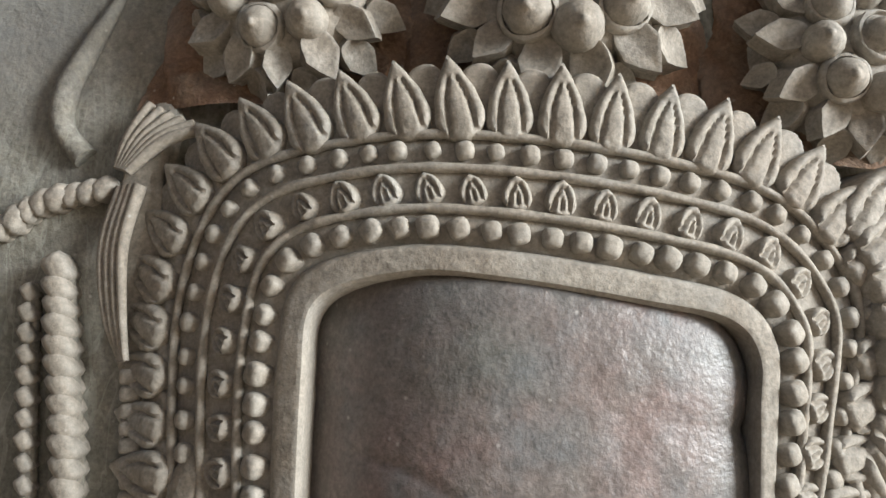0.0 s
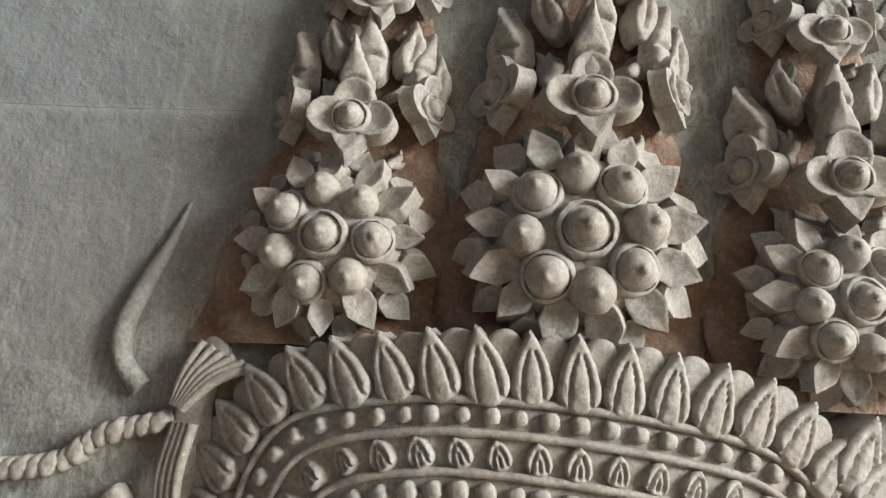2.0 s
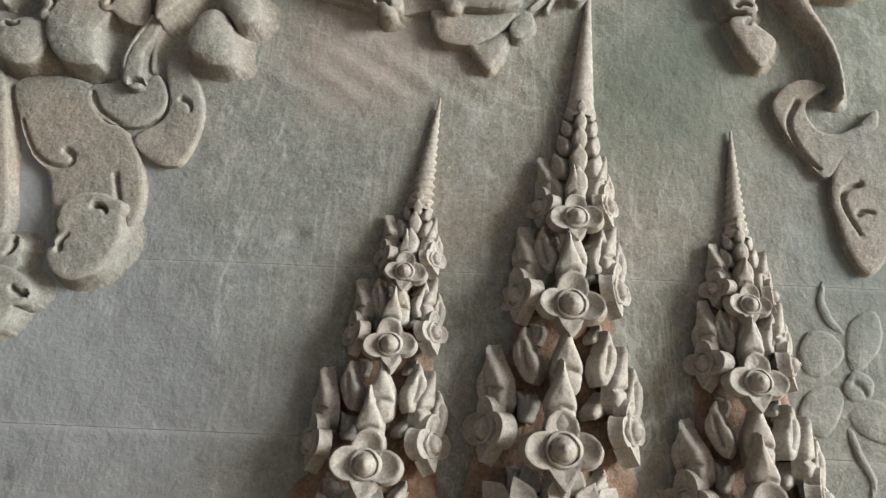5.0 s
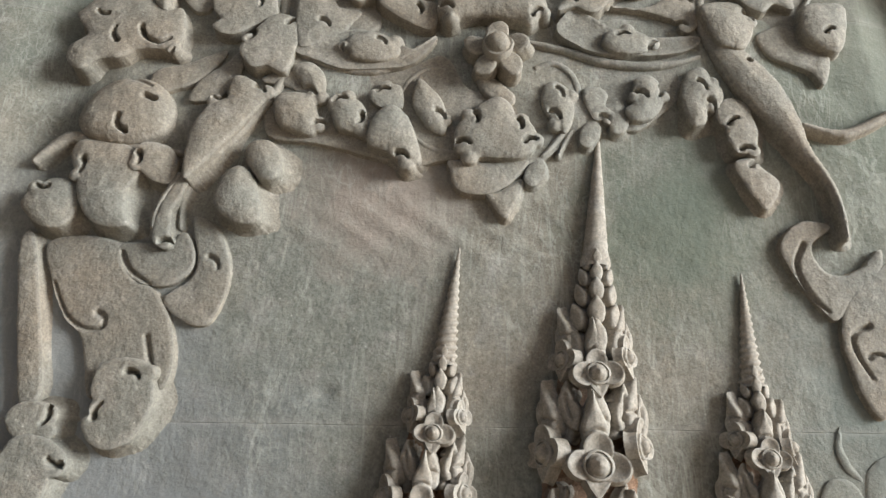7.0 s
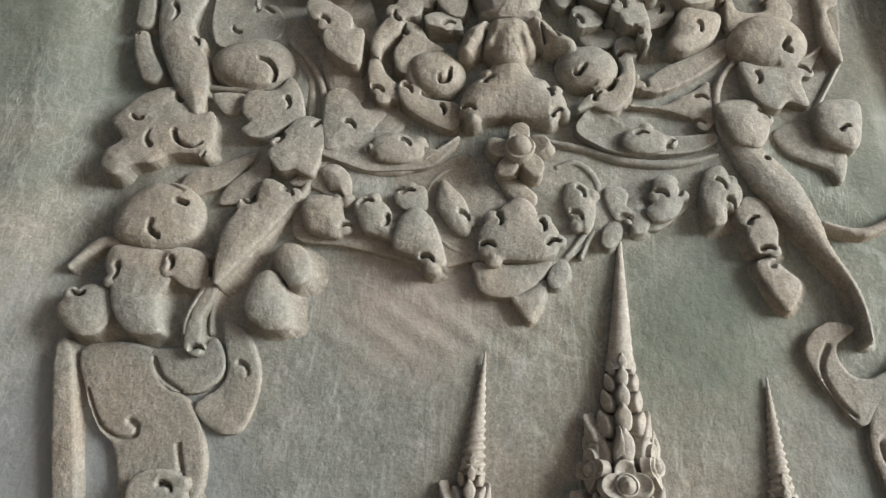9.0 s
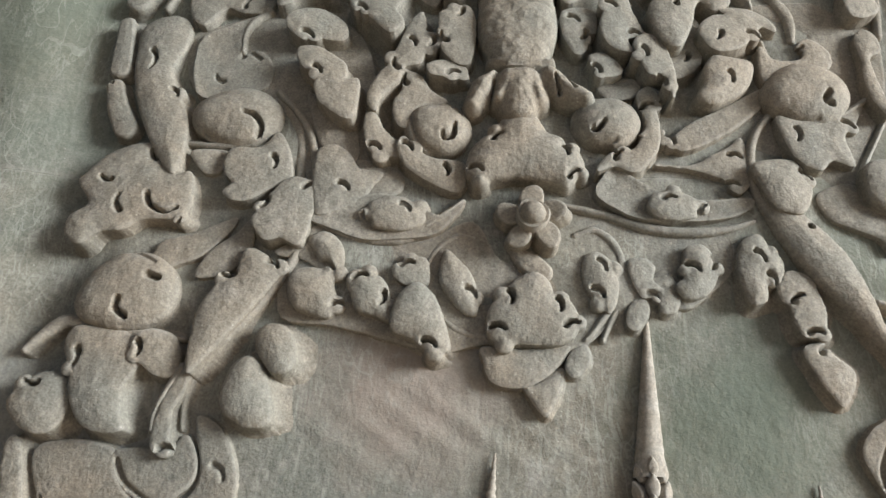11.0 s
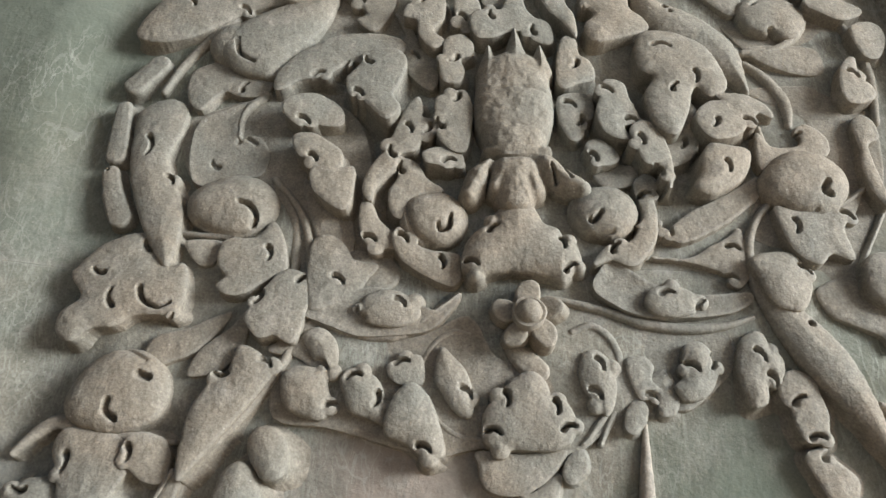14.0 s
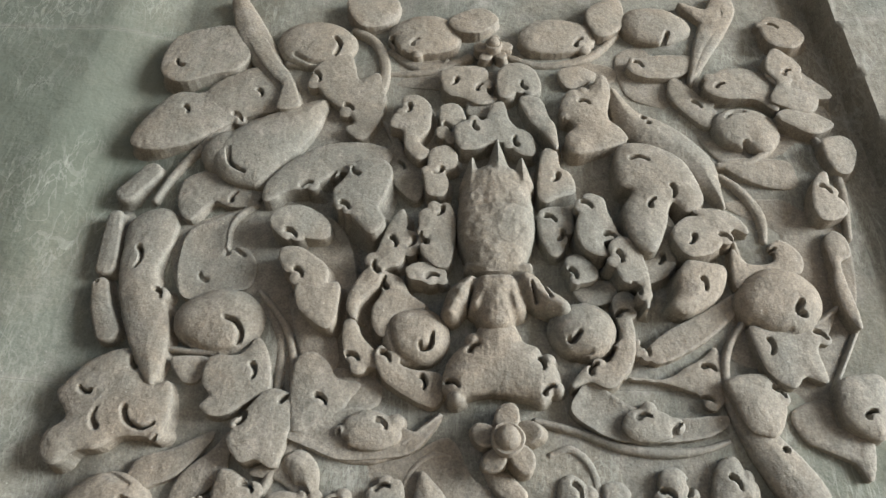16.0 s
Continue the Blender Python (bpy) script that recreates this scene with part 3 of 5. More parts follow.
def spire(axis, widths, tiers, tip_from, twisted, label):
    """A tapering spire: axis from (x, z) to its point, half widths by height, and tiers of (z, radius)."""
    (ax, az), (bx, bz) = axis
    root = thing("headdress_spire", label, "headdress spire", "spires of the headdress", at=(ax * MM, 0, az * MM))
    zs = [w[0] for w in widths]

    def mid(z):
        return ax + (bx - ax) * (z - az) / (bz - az)

    def half(z):
        return float(np.interp(z, zs, [w[1] for w in widths]))

    verts, faces, sides = [], [], 18
    levels = np.linspace(az - 12, tip_from, 46)
    for i, z in enumerate(levels):
        for s in range(sides + 1):
            a = math.pi * s / sides
            w = half(z) * (float(np.interp(z, (az, az + 75, az + 120), (1.14, 1.04, 0.88))) + 0.06 * math.sin(i * 0.9 + s * 1.3))
            verts.append(((mid(z) - w * math.cos(a)) * MM, (2 - w * (0.22 + 0.05 * math.sin(i * 1.7 + s)) * math.sin(a)) * MM, z * MM))
    k = sides + 1
    for i in range(len(levels) - 1):
        for s in range(sides):
            faces.append((i * k + s, i * k + s + 1, (i + 1) * k + s + 1, (i + 1) * k + s))
    # core coloured as the brown shade behind the flowers
    place(new("core", link_mesh("core", verts, faces, CORE_SHADE, 60)), root, Matrix.Identity(4))
    # tip: a tapering horn, coiled or plain
    verts, faces, sides, n = [], [], 20, 120
    for i in range(n):
        z = tip_from - 6 + (bz - tip_from + 6) * i / (n - 1)
        w = max(0.7, half(z) * 0.95)
        for s in range(sides):
            a = 2 * math.pi * s / sides
            g = 1 + (0.13 if twisted else 0.02) * math.sin(i / n * 2 * math.pi * 15 + a * 1.0)
            verts.append(((mid(z) + w * g * math.cos(a)) * MM, -(2 + w * g * 0.85 * math.sin(a)) * MM, z * MM))
    for i in range(n - 1):
        for s in range(sides):
            u = (s + 1) % sides
            faces.append((i * sides + s, i * sides + u, (i + 1) * sides + u, (i + 1) * sides + s)[::-1])
    faces.append(tuple(range((n - 1) * sides, n * sides)))
    place(new("horn_tip", link_mesh("horn_tip", verts, faces, CROWN, 70)), root, Matrix.Identity(4))
    for z, r in tiers:
        w = half(z)
        for phi in (-74, 0, 70):
            s, c = math.sin(radians(phi)), math.cos(radians(phi))
            zz = z if phi == 0 else z + rng.uniform(8, 14)
            wz = half(zz)
            x, out = mid(zz) + wz * 0.92 * s, 6 + wz * 0.56 * c
            rosette(root, x, zz, out, r * (1.2 if phi == 0 else 1.05), phi * 0.8, 4, rng.uniform(-6, 6))
            cap = on_wall(x - 0.1 * wz * s, zz + r * 2.2, out - 3.5, rng.uniform(-5, 5) - phi * 0.1, phi * 0.8, -4, r / 16.0)
            place(new("leaf_cap", cap_mesh), root, cap)
        for phi, top in ((-80, 2.6), (76, 2.4)):
            s, c = math.sin(radians(phi)), math.cos(radians(phi))
            zz = z + r * top
            wz = half(zz)
            m = on_wall(mid(zz) + wz * 0.98 * s, zz, 3 + wz * 0.5 * c, -phi * 0.12, phi * 0.5, 0, r / 17) @ Matrix.Diagonal((1 if phi > 0 else -1, 1, 1, 1))
            place(new("side_leaf", wing_mesh), root, m)
        for phi in (-40, 42):
            s, c = math.sin(radians(phi)), math.cos(radians(phi))
            for dz, k in ((1.9, 1.0), (-1.2, 0.8)):
                zz = z + r * dz
                m = on_wall(mid(zz) + half(zz) * 0.74 * s, zz, half(zz) * 0.36 * c, -phi * 0.6, phi, 0, r / 17 * k)
                place(new("sprig", sprig_mesh), root, m)
    for (z, r), (z2, r2) in zip(tiers, tiers[1:]):
        zz = z + (z2 - z) * 0.62
        wz = half(zz)
        place(new("leaf_cap", cap_mesh), root, on_wall(mid(zz), zz, 5 + wz * 0.42, rng.uniform(-4, 4), 0, -3, r / 15))
        for phi in (-44, 46):
            s, c = math.sin(radians(phi)), math.cos(radians(phi))
            m = on_wall(mid(zz) + wz * 0.8 * s, zz + 2, 3 + wz * 0.42 * c, -phi * 0.3, phi * 0.7, 0, r / 18) @ Matrix.Diagonal((1 if phi > 0 else -1, 1, 1, 1))
            place(new("side_leaf", wing_mesh), root, m)
    # small paired leaves up to the horn
    z, step = tiers[-1][0] + tiers[-1][1] * 2.2, 0
    while z < tip_from + 2:
        w = half(z)
        for phi in (-60, 0, 58):
            s, c = math.sin(radians(phi)), math.cos(radians(phi))
            m = on_wall(mid(z) + w * 0.75 * s, z + (4 if phi == 0 else 0), 2 + w * 0.65 * c, -phi * 0.28, phi * 0.7, 0, max(0.35, w / 24))
            place(new("leaf_tip", tip_mesh), root, m)
        z += max(9.0, w * 0.85)
        step += 1
    return root


def flower_head(parent, x, z, out, r, bosses, leaves, swing=0.0):
    """The big round cluster at a spire's foot: a ringed boss amid smaller ones, with pointed leaves round the edge."""
    base = on_wall(x, z, out, 0, swing, 0)
    dome = lathe("cushion", [(r * 0.86, -24), (r * 0.82, -14), (r * 0.70, -3), (r * 0.64, -1.5), (r * 0.4, 2.5), (r * 0.1, 4.0)], CROWN, 28, 0.03)
    cushion = place(new("cushion", dome), parent, base)
    mid = place(new("rosette", boss_mesh), parent, base @ Matrix.Translation((0, 0, 4 * MM)) @ Matrix.Scale(r / 45, 4))
    place(new("collar", ring_mesh), mid, base @ Matrix.Translation((0, 0, 4 * MM)) @ Matrix.Scale(r / 48, 4))
    for i in range(bosses):
        a = 2 * math.pi * (i + 0.15) / bosses
        d = r * 0.50
        m = (base @ Matrix.Translation((-d * math.sin(a) * MM, d * math.cos(a) * MM, 0.5 * MM)) @ Matrix.Rotation(a, 4, "Z")
             @ Matrix.Rotation(radians(-16), 4, "X") @ Matrix.Scale(r / 47 * rng.uniform(0.92, 1.06), 4))
        b = place(new("rosette", bud_mesh), parent, m)
        if i % 2:
            place(new("collar", ring_mesh), b, m @ Matrix.Scale(0.86, 4))
    for row, (d, tilt, size) in enumerate(((0.82, 10, 1.0), (0.95, 38, 0.9))):
        for i in range(leaves):
            a = 2 * math.pi * (i + 0.5 * row + rng.uniform(-0.1, 0.1)) / leaves
            m = (base @ Matrix.Translation((-r * d * math.sin(a) * MM, r * d * math.cos(a) * MM, (-5 - 9 * row) * MM)) @ Matrix.Rotation(a, 4, "Z")
                 @ Matrix.Rotation(radians(-tilt + rng.uniform(-16, 16)), 4, "X") @ Matrix.Rotation(rng.uniform(-0.45, 0.45), 4, "Y") @ Matrix.Scale(r / 66 * size * rng.uniform(0.8, 1.1), 4))
            place(new("leaf_plate", blade_mesh), parent, m)
    return cushion


left_spire = spire(((-80, 1610), (-36, 1971)), ((1600, 53), (1650, 52), (1680, 48), (1763, 34), (1850, 18), (1880, 9.5), (1971, 0.8)),
                   ((1706, 12.5), (1779, 10.5), (1829, 8.5)), 1884, True, "slender carved spire of rosettes ending in a coiled horn, brown-grey sandstone")
flower_head(left_spire, -76, 1647, 27, 45, 7, 12, -6)
centre_spire = spire(((38, 1610), (79, 2079)), ((1600, 62), (1650, 61), (1685, 57), (1770, 45), (1860, 30), (1968, 10.5), (2079, 0.8)),
                     ((1719, 14.5), (1809, 13.5), (1871, 11.0)), 1962, False, "tallest carved spire of rosettes with a smooth pointed tip, sandstone")
flower_head(centre_spire, 43, 1652, 34, 54, 8, 13)
right_spire = spire(((162, 1590), (180, 1953)), ((1580, 52), (1650, 51), (1690, 46), (1760, 34), (1830, 20), (1875, 8), (1953, 0.8)),
                    ((1684, 13.5), (1765, 11.5), (1816, 9.0)), 1872, True, "slender carved spire of rosettes ending in a coiled horn, grey sandstone")
flower_head(right_spire, 167, 1626, 26, 44, 8, 12, 8)

# ---- ornaments beside the head ----
horn = thing("carved_horn", "thin curved horn carved in low relief on the plain wall", "horn", at=(-0.16, 0, 1.6))
pts = curve_points([(-152, 1669), (-158, 1651), (-167, 1630), (-176, 1606), (-175, 1588), (-163, 1575)], 40)
me = swept("blade", pts.tolist(), [0.8 + 4.6 * math.sin(min(1.0, i / 28) * 1.57) for i in range(40)], WALL, [1.5] * 40, 12, 1.0)
place(new("blade", me), horn, Matrix.Identity(4))

fan = thing("fan_ornament", "ribbed fan of hair carved beside the diadem, brown sandstone", "fan ornament", at=(-0.13, 0, 1.58))
for i in range(6):
    u = i / 5
    pts = curve_points([(-144 + 6 * u, 1568 - 2 * u), (-140 + 16 * u, 1583 - 3 * u), (-133 + 26 * u, 1598 - 12 * u)], 12)
    place(new("lock", swept("lock", pts.tolist(), [1.6 + 1.1 * math.sin(math.pi * (j + 2) / 15) for j in range(12)], CROWN, [10 + 3 * u] * 12, 8, 1.3)), fan, Matrix.Identity(4))
for i in range(4):
    u = i / 3
    pts = curve_points([(-141 + 9 * u, 1560), (-146 + 10 * u, 1535), (-142 + 9 * u, 1508), (-133 + 4 * u, 1488)], 16)
    place(new("lock", swept("lock", pts.tolist(), [2.8 - 0.1 * j for j in range(16)], CROWN, [9 + 4 * u] * 16, 8, 1.3)), fan, Matrix.Identity(4))
carving(fan, "backing", 10, 2, [[(-130, 1594, 8), (-136, 1570, 9), (-134, 1540, 11), (-128, 1505, 11), (-120, 1470, 10), (-115, 1430, 12)]], material=CROWN)

ear = thing("carved_ear", "rounded top of a carved ear in shade, brown sandstone", "ear", at=(-0.09, 0, 1.45))
carving(ear, "ear_top", 36, 6, [[(-98, 1400, 11), (-94, 1440, 12), (-90, 1452, 9), (-86, 1444, 6)]], material=CROWN, edge=7.0)


def braid(ctrl, count, r, out, label, lean=28):
    """A plaited strand of overlapping beads."""
    root = thing("braid", label, "braid", "braids beside the head", at=(ctrl[0][0] * MM, 0, ctrl[0][1] * MM))
    pts = curve_points(ctrl, count)
    pts2 = curve_points(ctrl, 40)
    place(new("cord", swept("cord", pts2.tolist(), [r * 0.8] * 40, STONE, [out * 0.4] * 40, 10, 1.0)), root, Matrix.Identity(4))
    for i, (x, z) in enumerate(pts):
        a, b = pts[max(i - 1, 0)], pts[min(i + 1, count - 1)]
        turn = math.degrees(math.atan2(b[1] - a[1], b[0] - a[0])) + lean
        m = on_wall(x, z, out * 0.5, turn) @ Matrix.Diagonal((1.0, 0.72, 1.0, 1.0)) @ Matrix.Scale(r / 4.0 * rng.uniform(0.92, 1.05), 4)
        place(new("strand", small_bead if r < 4 else bead_mesh), root, m)


braid([(-164, 1525), (-158, 1490), (-150, 1450), (-146, 1415)], 15, 6.5, 12, "plaited strand carved in pale grey stone")
braid([(-176, 1515), (-172, 1480), (-165, 1430), (-160, 1405)], 14, 4.2, 9, "plaited strand carved in pale grey stone")
braid([(-129, 1482), (-126, 1455), (-121, 1415)], 11, 4.6, 9, "beaded strand carved in pale grey stone", 90)
braid([(-230, 1535), (-195, 1540), (-176, 1553), (-150, 1560)], 14, 6.0, 10, "plaited strand carved in pale grey stone")

# right of the diadem: a fan of shallow petals
side_fan = thing("petal_fan", "shallow fan of worn petals beside the diadem, pale sandstone", "petal fan", at=(0.17, 0, 1.5))
for i in range(9):
    a = radians(58 - 17 * i)
    x, z = 148 + 28 * math.cos(a), 1520 + 46 * math.sin(a) - 4 * i
    place(new("petal", petal), side_fan, on_wall(x, z, 16, math.degrees(a) - 90, 20, 0, 1.25))

# ---- small figure ----
fig, fx, fz = relief("carved_figure", STONE, 30, 12, [[(-11, 2375, 33.3), (-11, 2338, 36.4), (-12, 2313, 29.7)], [(-33, 2383, 11.9), (-33, 2414, 3.1)], [(-8, 2393, 14.4), (-8, 2437, 2.5)], [(15, 2383, 11.9), (15, 2414, 3.1)], [(-36, 2295, 4.8), (-13, 2292, 6.4), (17, 2296, 4.2)], [(-12, 2274, 20.9), (-13, 2249, 17.2)], [(-34, 2282, 6.3), (-43, 2268, 11.4), (-51, 2251, 9.1)], [(-20, 2276, 10.4), (-29, 2257, 9.2)], [(13, 2282, 10.5), (27, 2266, 12.3), (43, 2257, 9.1)], [(-1, 2276, 9.4), (5, 2255, 9.1)]],
                     pits=[[(-41, 2288, 1.6), (-13, 2285, 1.6), (24, 2291, 1.6)], [(-33, 2273, 1.0), (-37, 2251, 1.0)], [(28, 2280, 1.0), (34, 2263, 1.0)], [(18, 2277, 1.0), (22, 2260, 1.0)]],
                     groove=[(-43, 2350), (-11, 2357), (23, 2352)], cut=1.6, cell=1.2, edge=8.0, worn=1.7, soft=4.0, flare=6.0)
tagged(place(new("carved_figure", fig), None, on_wall(fx, fz, 0)), "small crowned praying figure carved in worn grey sandstone", "statue")

# ---- flowers of the panel ----
flower_petal, _, _ = relief("petal", STONE, 6, 1.0, [[(-2, -9, 7.0), (0, 0, 11.0), (1, 6, 9.0)]], cell=1.3, edge=1.6, foot=-14, flare=1.0, scallop=1.0)
flower_boss = lathe("boss", [(11.0, -12), (11.4, 1.0), (10.4, 3.2), (8.6, 3.0), (8.0, 4.6), (6.2, 7.4), (3.8, 8.8), (1.6, 9.2)], STONE, 22, 0.03)


def panel_flower(parent, x, z, out, radius):
    """A worn flower of five broad petals round a ringed boss."""
    k = radius / 27.0
    boss = place(new("boss", flower_boss), parent, on_wall(x, z, out + 9, 0, 0, 0, k * 1.25))
    for i in range(5):
        a = 2 * math.pi * (i + rng.uniform(-0.08, 0.08)) / 5
        m = (on_wall(x, z, out, 0, 0, 0, k) @ Matrix.Translation((-18 * math.sin(a) * MM, 18 * math.cos(a) * MM, 0)) @ Matrix.Rotation(a, 4, "Z")
             @ Matrix.Rotation(rng.uniform(-0.2, 0.3), 4, "X") @ Matrix.Scale(rng.uniform(0.8, 0.98), 4))
        place(new("petal", flower_petal), boss, m)


blossom = thing("carved_flower", "round five-petalled flower carved at the middle of the spray", "flower", at=(-0.008, 0, 2.142))
panel_flower(blossom, -6, 2143, 20, 25)
carving(blossom, "stem_leaf", 18, 3, [[(-20, 2126, 5), (-8, 2112, 10), (2, 2104, 8)]])
blossom = thing("carved_flower", "small five-petalled flower carved high on the panel", "flower", at=(-0.01, 0, 2.566))
panel_flower(blossom, -10, 2566, 18, 18)

# ---- carved foliage ----

scroll_left = thing("foliage_scroll", "carved sandstone foliage scroll with snail volutes, grey-green, worn edges", "foliage scroll", GROUP)
carving(scroll_left, "volute", 30, 10, [[(-329, 2077, 18.2), (-311, 2085, 28.6), (-299, 2082, 23)]], pits=[[(-314, 2075, 2.2), (-314, 2067, 2.1), (-307, 2062, 2.1)], [(-297, 2096, 2.3), (-289, 2093, 2.6)]], groove=[(-349, 2102), (-340, 2115), (-319, 2118), (-295, 2107)])
carving(scroll_left, "band", 20, 3, [[(-380, 2039, 3.4), (-357, 2061, 5.4), (-330, 2055, 6.1), (-287, 2049, 4.9), (-264, 2048, 2.4)]])


carving(scroll_left, "ridge", 20, 2, [[(-274, 1982, 2.8), (-274, 1994, 2.8), (-269, 2009, 3.3), (-261, 2027, 3.3)]])
carving(scroll_left, "ridge", 12, 2, [[(-255, 1984, 1.9), (-257, 2004, 2.4), (-253, 2021, 2.9)]])


carving(scroll_left, "rib", 20, 3, [[(-254, 2025, 2.3), (-213, 2073, 3.4), (-186, 2124, 4.2), (-180, 2169, 4.3), (-182, 2205, 4), (-195, 2243, 3.6), (-221, 2274, 3.2)]])
carving(scroll_left, "rib", 16, 3, [[(-219, 2273, 4.9), (-200, 2238, 5.1), (-194, 2206, 4.9), (-194, 2185, 3.8)]])
carving(scroll_left, "volute", 30, 12, [[(-268, 2245, 20.5), (-249, 2245, 27.7), (-238, 2244, 22.2)]], pits=[[(-244, 2244, 1.5), (-235, 2241, 2.2), (-229, 2232, 2.1), (-231, 2223, 2.1)]], groove=[(-277, 2226), (-259, 2217), (-236, 2217), (-218, 2226)])
carving(scroll_left, "ridge", 22, 2, [[(-293, 2219, 2.6), (-254, 2217, 3), (-226, 2225, 3.1), (-217, 2247, 2.6)]])
carving(scroll_left, "ridge", 22, 2, [[(-258, 2318, 2.3), (-259, 2341, 2.9), (-251, 2357, 3.6), (-239, 2367, 3)]])
carving(scroll_left, "block", 22, 2, [[(-368, 2379, 10.7), (-350, 2404, 10.8)]])
carving(scroll_left, "block", 24, 2, [[(-371, 2350, 7.7), (-366, 2298, 9.9)]])
carving(scroll_left, "block", 24, 2, [[(-366, 2278, 7.6), (-358, 2254, 9.5), (-347, 2234, 10.6)]], pits=[[(-369, 2281, 1.1)]])
carving(scroll_left, "ridge", 20, 2, [[(-339, 2372, 3.8), (-325, 2407, 4.4), (-301, 2445, 5.3), (-280, 2474, 5.4), (-271, 2490, 4.8)]])

scroll_upper_left = thing("foliage_scroll", "carved sandstone leaf scroll high on the panel, brown-grey", "foliage scroll", GROUP)
carving(scroll_upper_left, "volute", 30, 10, [[(-276, 2427, 24.3), (-247, 2424, 31.2), (-229, 2433, 23.4)]], pits=[[(-267, 2418, 3.3), (-267, 2408, 3.2), (-260, 2403, 2.5)]], groove=[(-280, 2408), (-270, 2398), (-248, 2398)])
carving(scroll_upper_left, "ridge", 24, 2, [[(-291, 2421, 3.8), (-274, 2399, 5), (-247, 2388, 4.9), (-233, 2395, 3.1)]])
carving(scroll_upper_left, "rib", 22, 3, [[(-152, 2465, 4.8), (-132, 2508, 6.9), (-127, 2549, 6.3), (-140, 2586, 6.1), (-164, 2606, 4.7)]])
carving(scroll_upper_left, "rib", 26, 5, [[(-303, 2650, 9.8), (-281, 2599, 17.2), (-255, 2551, 14.7), (-236, 2509, 5.6), (-228, 2490, 2.8)]])
carving(scroll_upper_left, "volute", 28, 8, [[(-216, 2581, 28.6), (-201, 2580, 31.2), (-185, 2580, 22.2)]], pits=[[(-184, 2585, 2.3), (-178, 2575, 2.3), (-182, 2561, 2.2)]], groove=[(-226, 2559), (-206, 2549), (-182, 2553)])
carving(scroll_upper_left, "ridge", 22, 2, [[(-234, 2553, 3.7), (-202, 2551, 4.4), (-179, 2566, 4.4), (-169, 2588, 3.8)]])

scroll_centre = thing("foliage_spray", "carved sandstone leaf spray with domed volutes round a flower, grey", "foliage spray", GROUP)
carving(scroll_centre, "ridge", 18, 2, [[(-185, 2154, 2.3), (-166, 2141, 3.2), (-134, 2131, 3.7), (-103, 2132, 3.5), (-78, 2150, 3.2), (-59, 2166, 2.3)]])
carving(scroll_centre, "ridge", 18, 2, [[(18, 2162, 3.2), (50, 2155, 3.6), (84, 2143, 4.1), (118, 2139, 4.2), (148, 2142, 3.1), (169, 2149, 2.3)]])
carving(scroll_centre, "ridge", 14, 2, [[(-88, 2085, 2.1), (-87, 2106, 2.6), (-79, 2124, 3.2), (-64, 2135, 3.2), (-50, 2134, 2.2)]])
carving(scroll_centre, "ridge", 14, 2, [[(-82, 2085, 2.1), (-74, 2068, 3), (-59, 2056, 3.2), (-38, 2053, 2.8)]])
carving(scroll_centre, "ridge", 16, 2, [[(29, 2136, 3.5), (45, 2141, 3.7), (59, 2128, 4.1), (63, 2108, 3.9), (57, 2086, 3.3), (40, 2061, 3), (31, 2051, 1.9)]])
carving(scroll_centre, "ridge", 14, 2, [[(65, 2087, 3), (53, 2070, 3.3), (44, 2052, 2)]])
carving(scroll_centre, "ridge", 12, 2, [[(149, 2114, 2.1), (150, 2132, 2.7), (145, 2141, 2.6)]])

scroll_right = thing("foliage_scroll", "carved sandstone foliage scroll with thick stalk and volutes, grey-brown", "foliage scroll", GROUP)
carving(scroll_right, "rib", 26, 6, [[(179, 2189, 5.6), (191, 2153, 13.7), (214, 2116, 18.4), (232, 2081, 12.3), (241, 2057, 6.9), (256, 2027, 4.3), (261, 1998, 3.3), (260, 1979, 2.3)]], pits=[[(209, 2142, 2.7)], [(233, 2132, 2.6)]])
carving(scroll_right, "rib", 22, 3, [[(199, 2249, 3.1), (183, 2228, 3.5), (175, 2201, 4.3), (178, 2167, 5.4), (193, 2135, 7.1), (208, 2113, 8.6)]])
carving(scroll_right, "volute", 34, 12, [[(214, 2264, 18.6), (233, 2268, 28.5), (243, 2270, 23.8)]], pits=[[(246, 2264, 2.6), (242, 2256, 3), (247, 2253, 2.6)]], groove=[(203, 2248), (217, 2239), (235, 2240)])
carving(scroll_right, "ridge", 24, 2, [[(204, 2257, 2.5), (229, 2242, 3.5), (258, 2248, 3), (284, 2266, 2.1)]])
carving(scroll_right, "ridge", 20, 2, [[(247, 2081, 2.9), (276, 2073, 4.1), (304, 2084, 4.1), (328, 2098, 3.1)]])
carving(scroll_right, "ridge", 18, 2, [[(297, 2249, 2.5), (280, 2221, 2.4), (262, 2191, 2.4), (257, 2168, 2.7), (265, 2153, 2.7)]])
carving(scroll_right, "ridge", 22, 2, [[(206, 2328, 2.8), (208, 2310, 3.8), (221, 2299, 3.3)]])
carving(scroll_right, "rib", 28, 8, [[(114, 2511, 5.6), (127, 2473, 14.7), (154, 2447, 23.4), (183, 2419, 20), (195, 2393, 10.9), (203, 2367, 2.9)]], pits=[[(141, 2473, 3.4)], [(145, 2465, 2.6)]], groove=[(182, 2466), (187, 2463)])
carving(scroll_right, "rib", 18, 3, [[(209, 2406, 3.7), (225, 2389, 5.4), (237, 2360, 5.8), (235, 2332, 3.4)]])
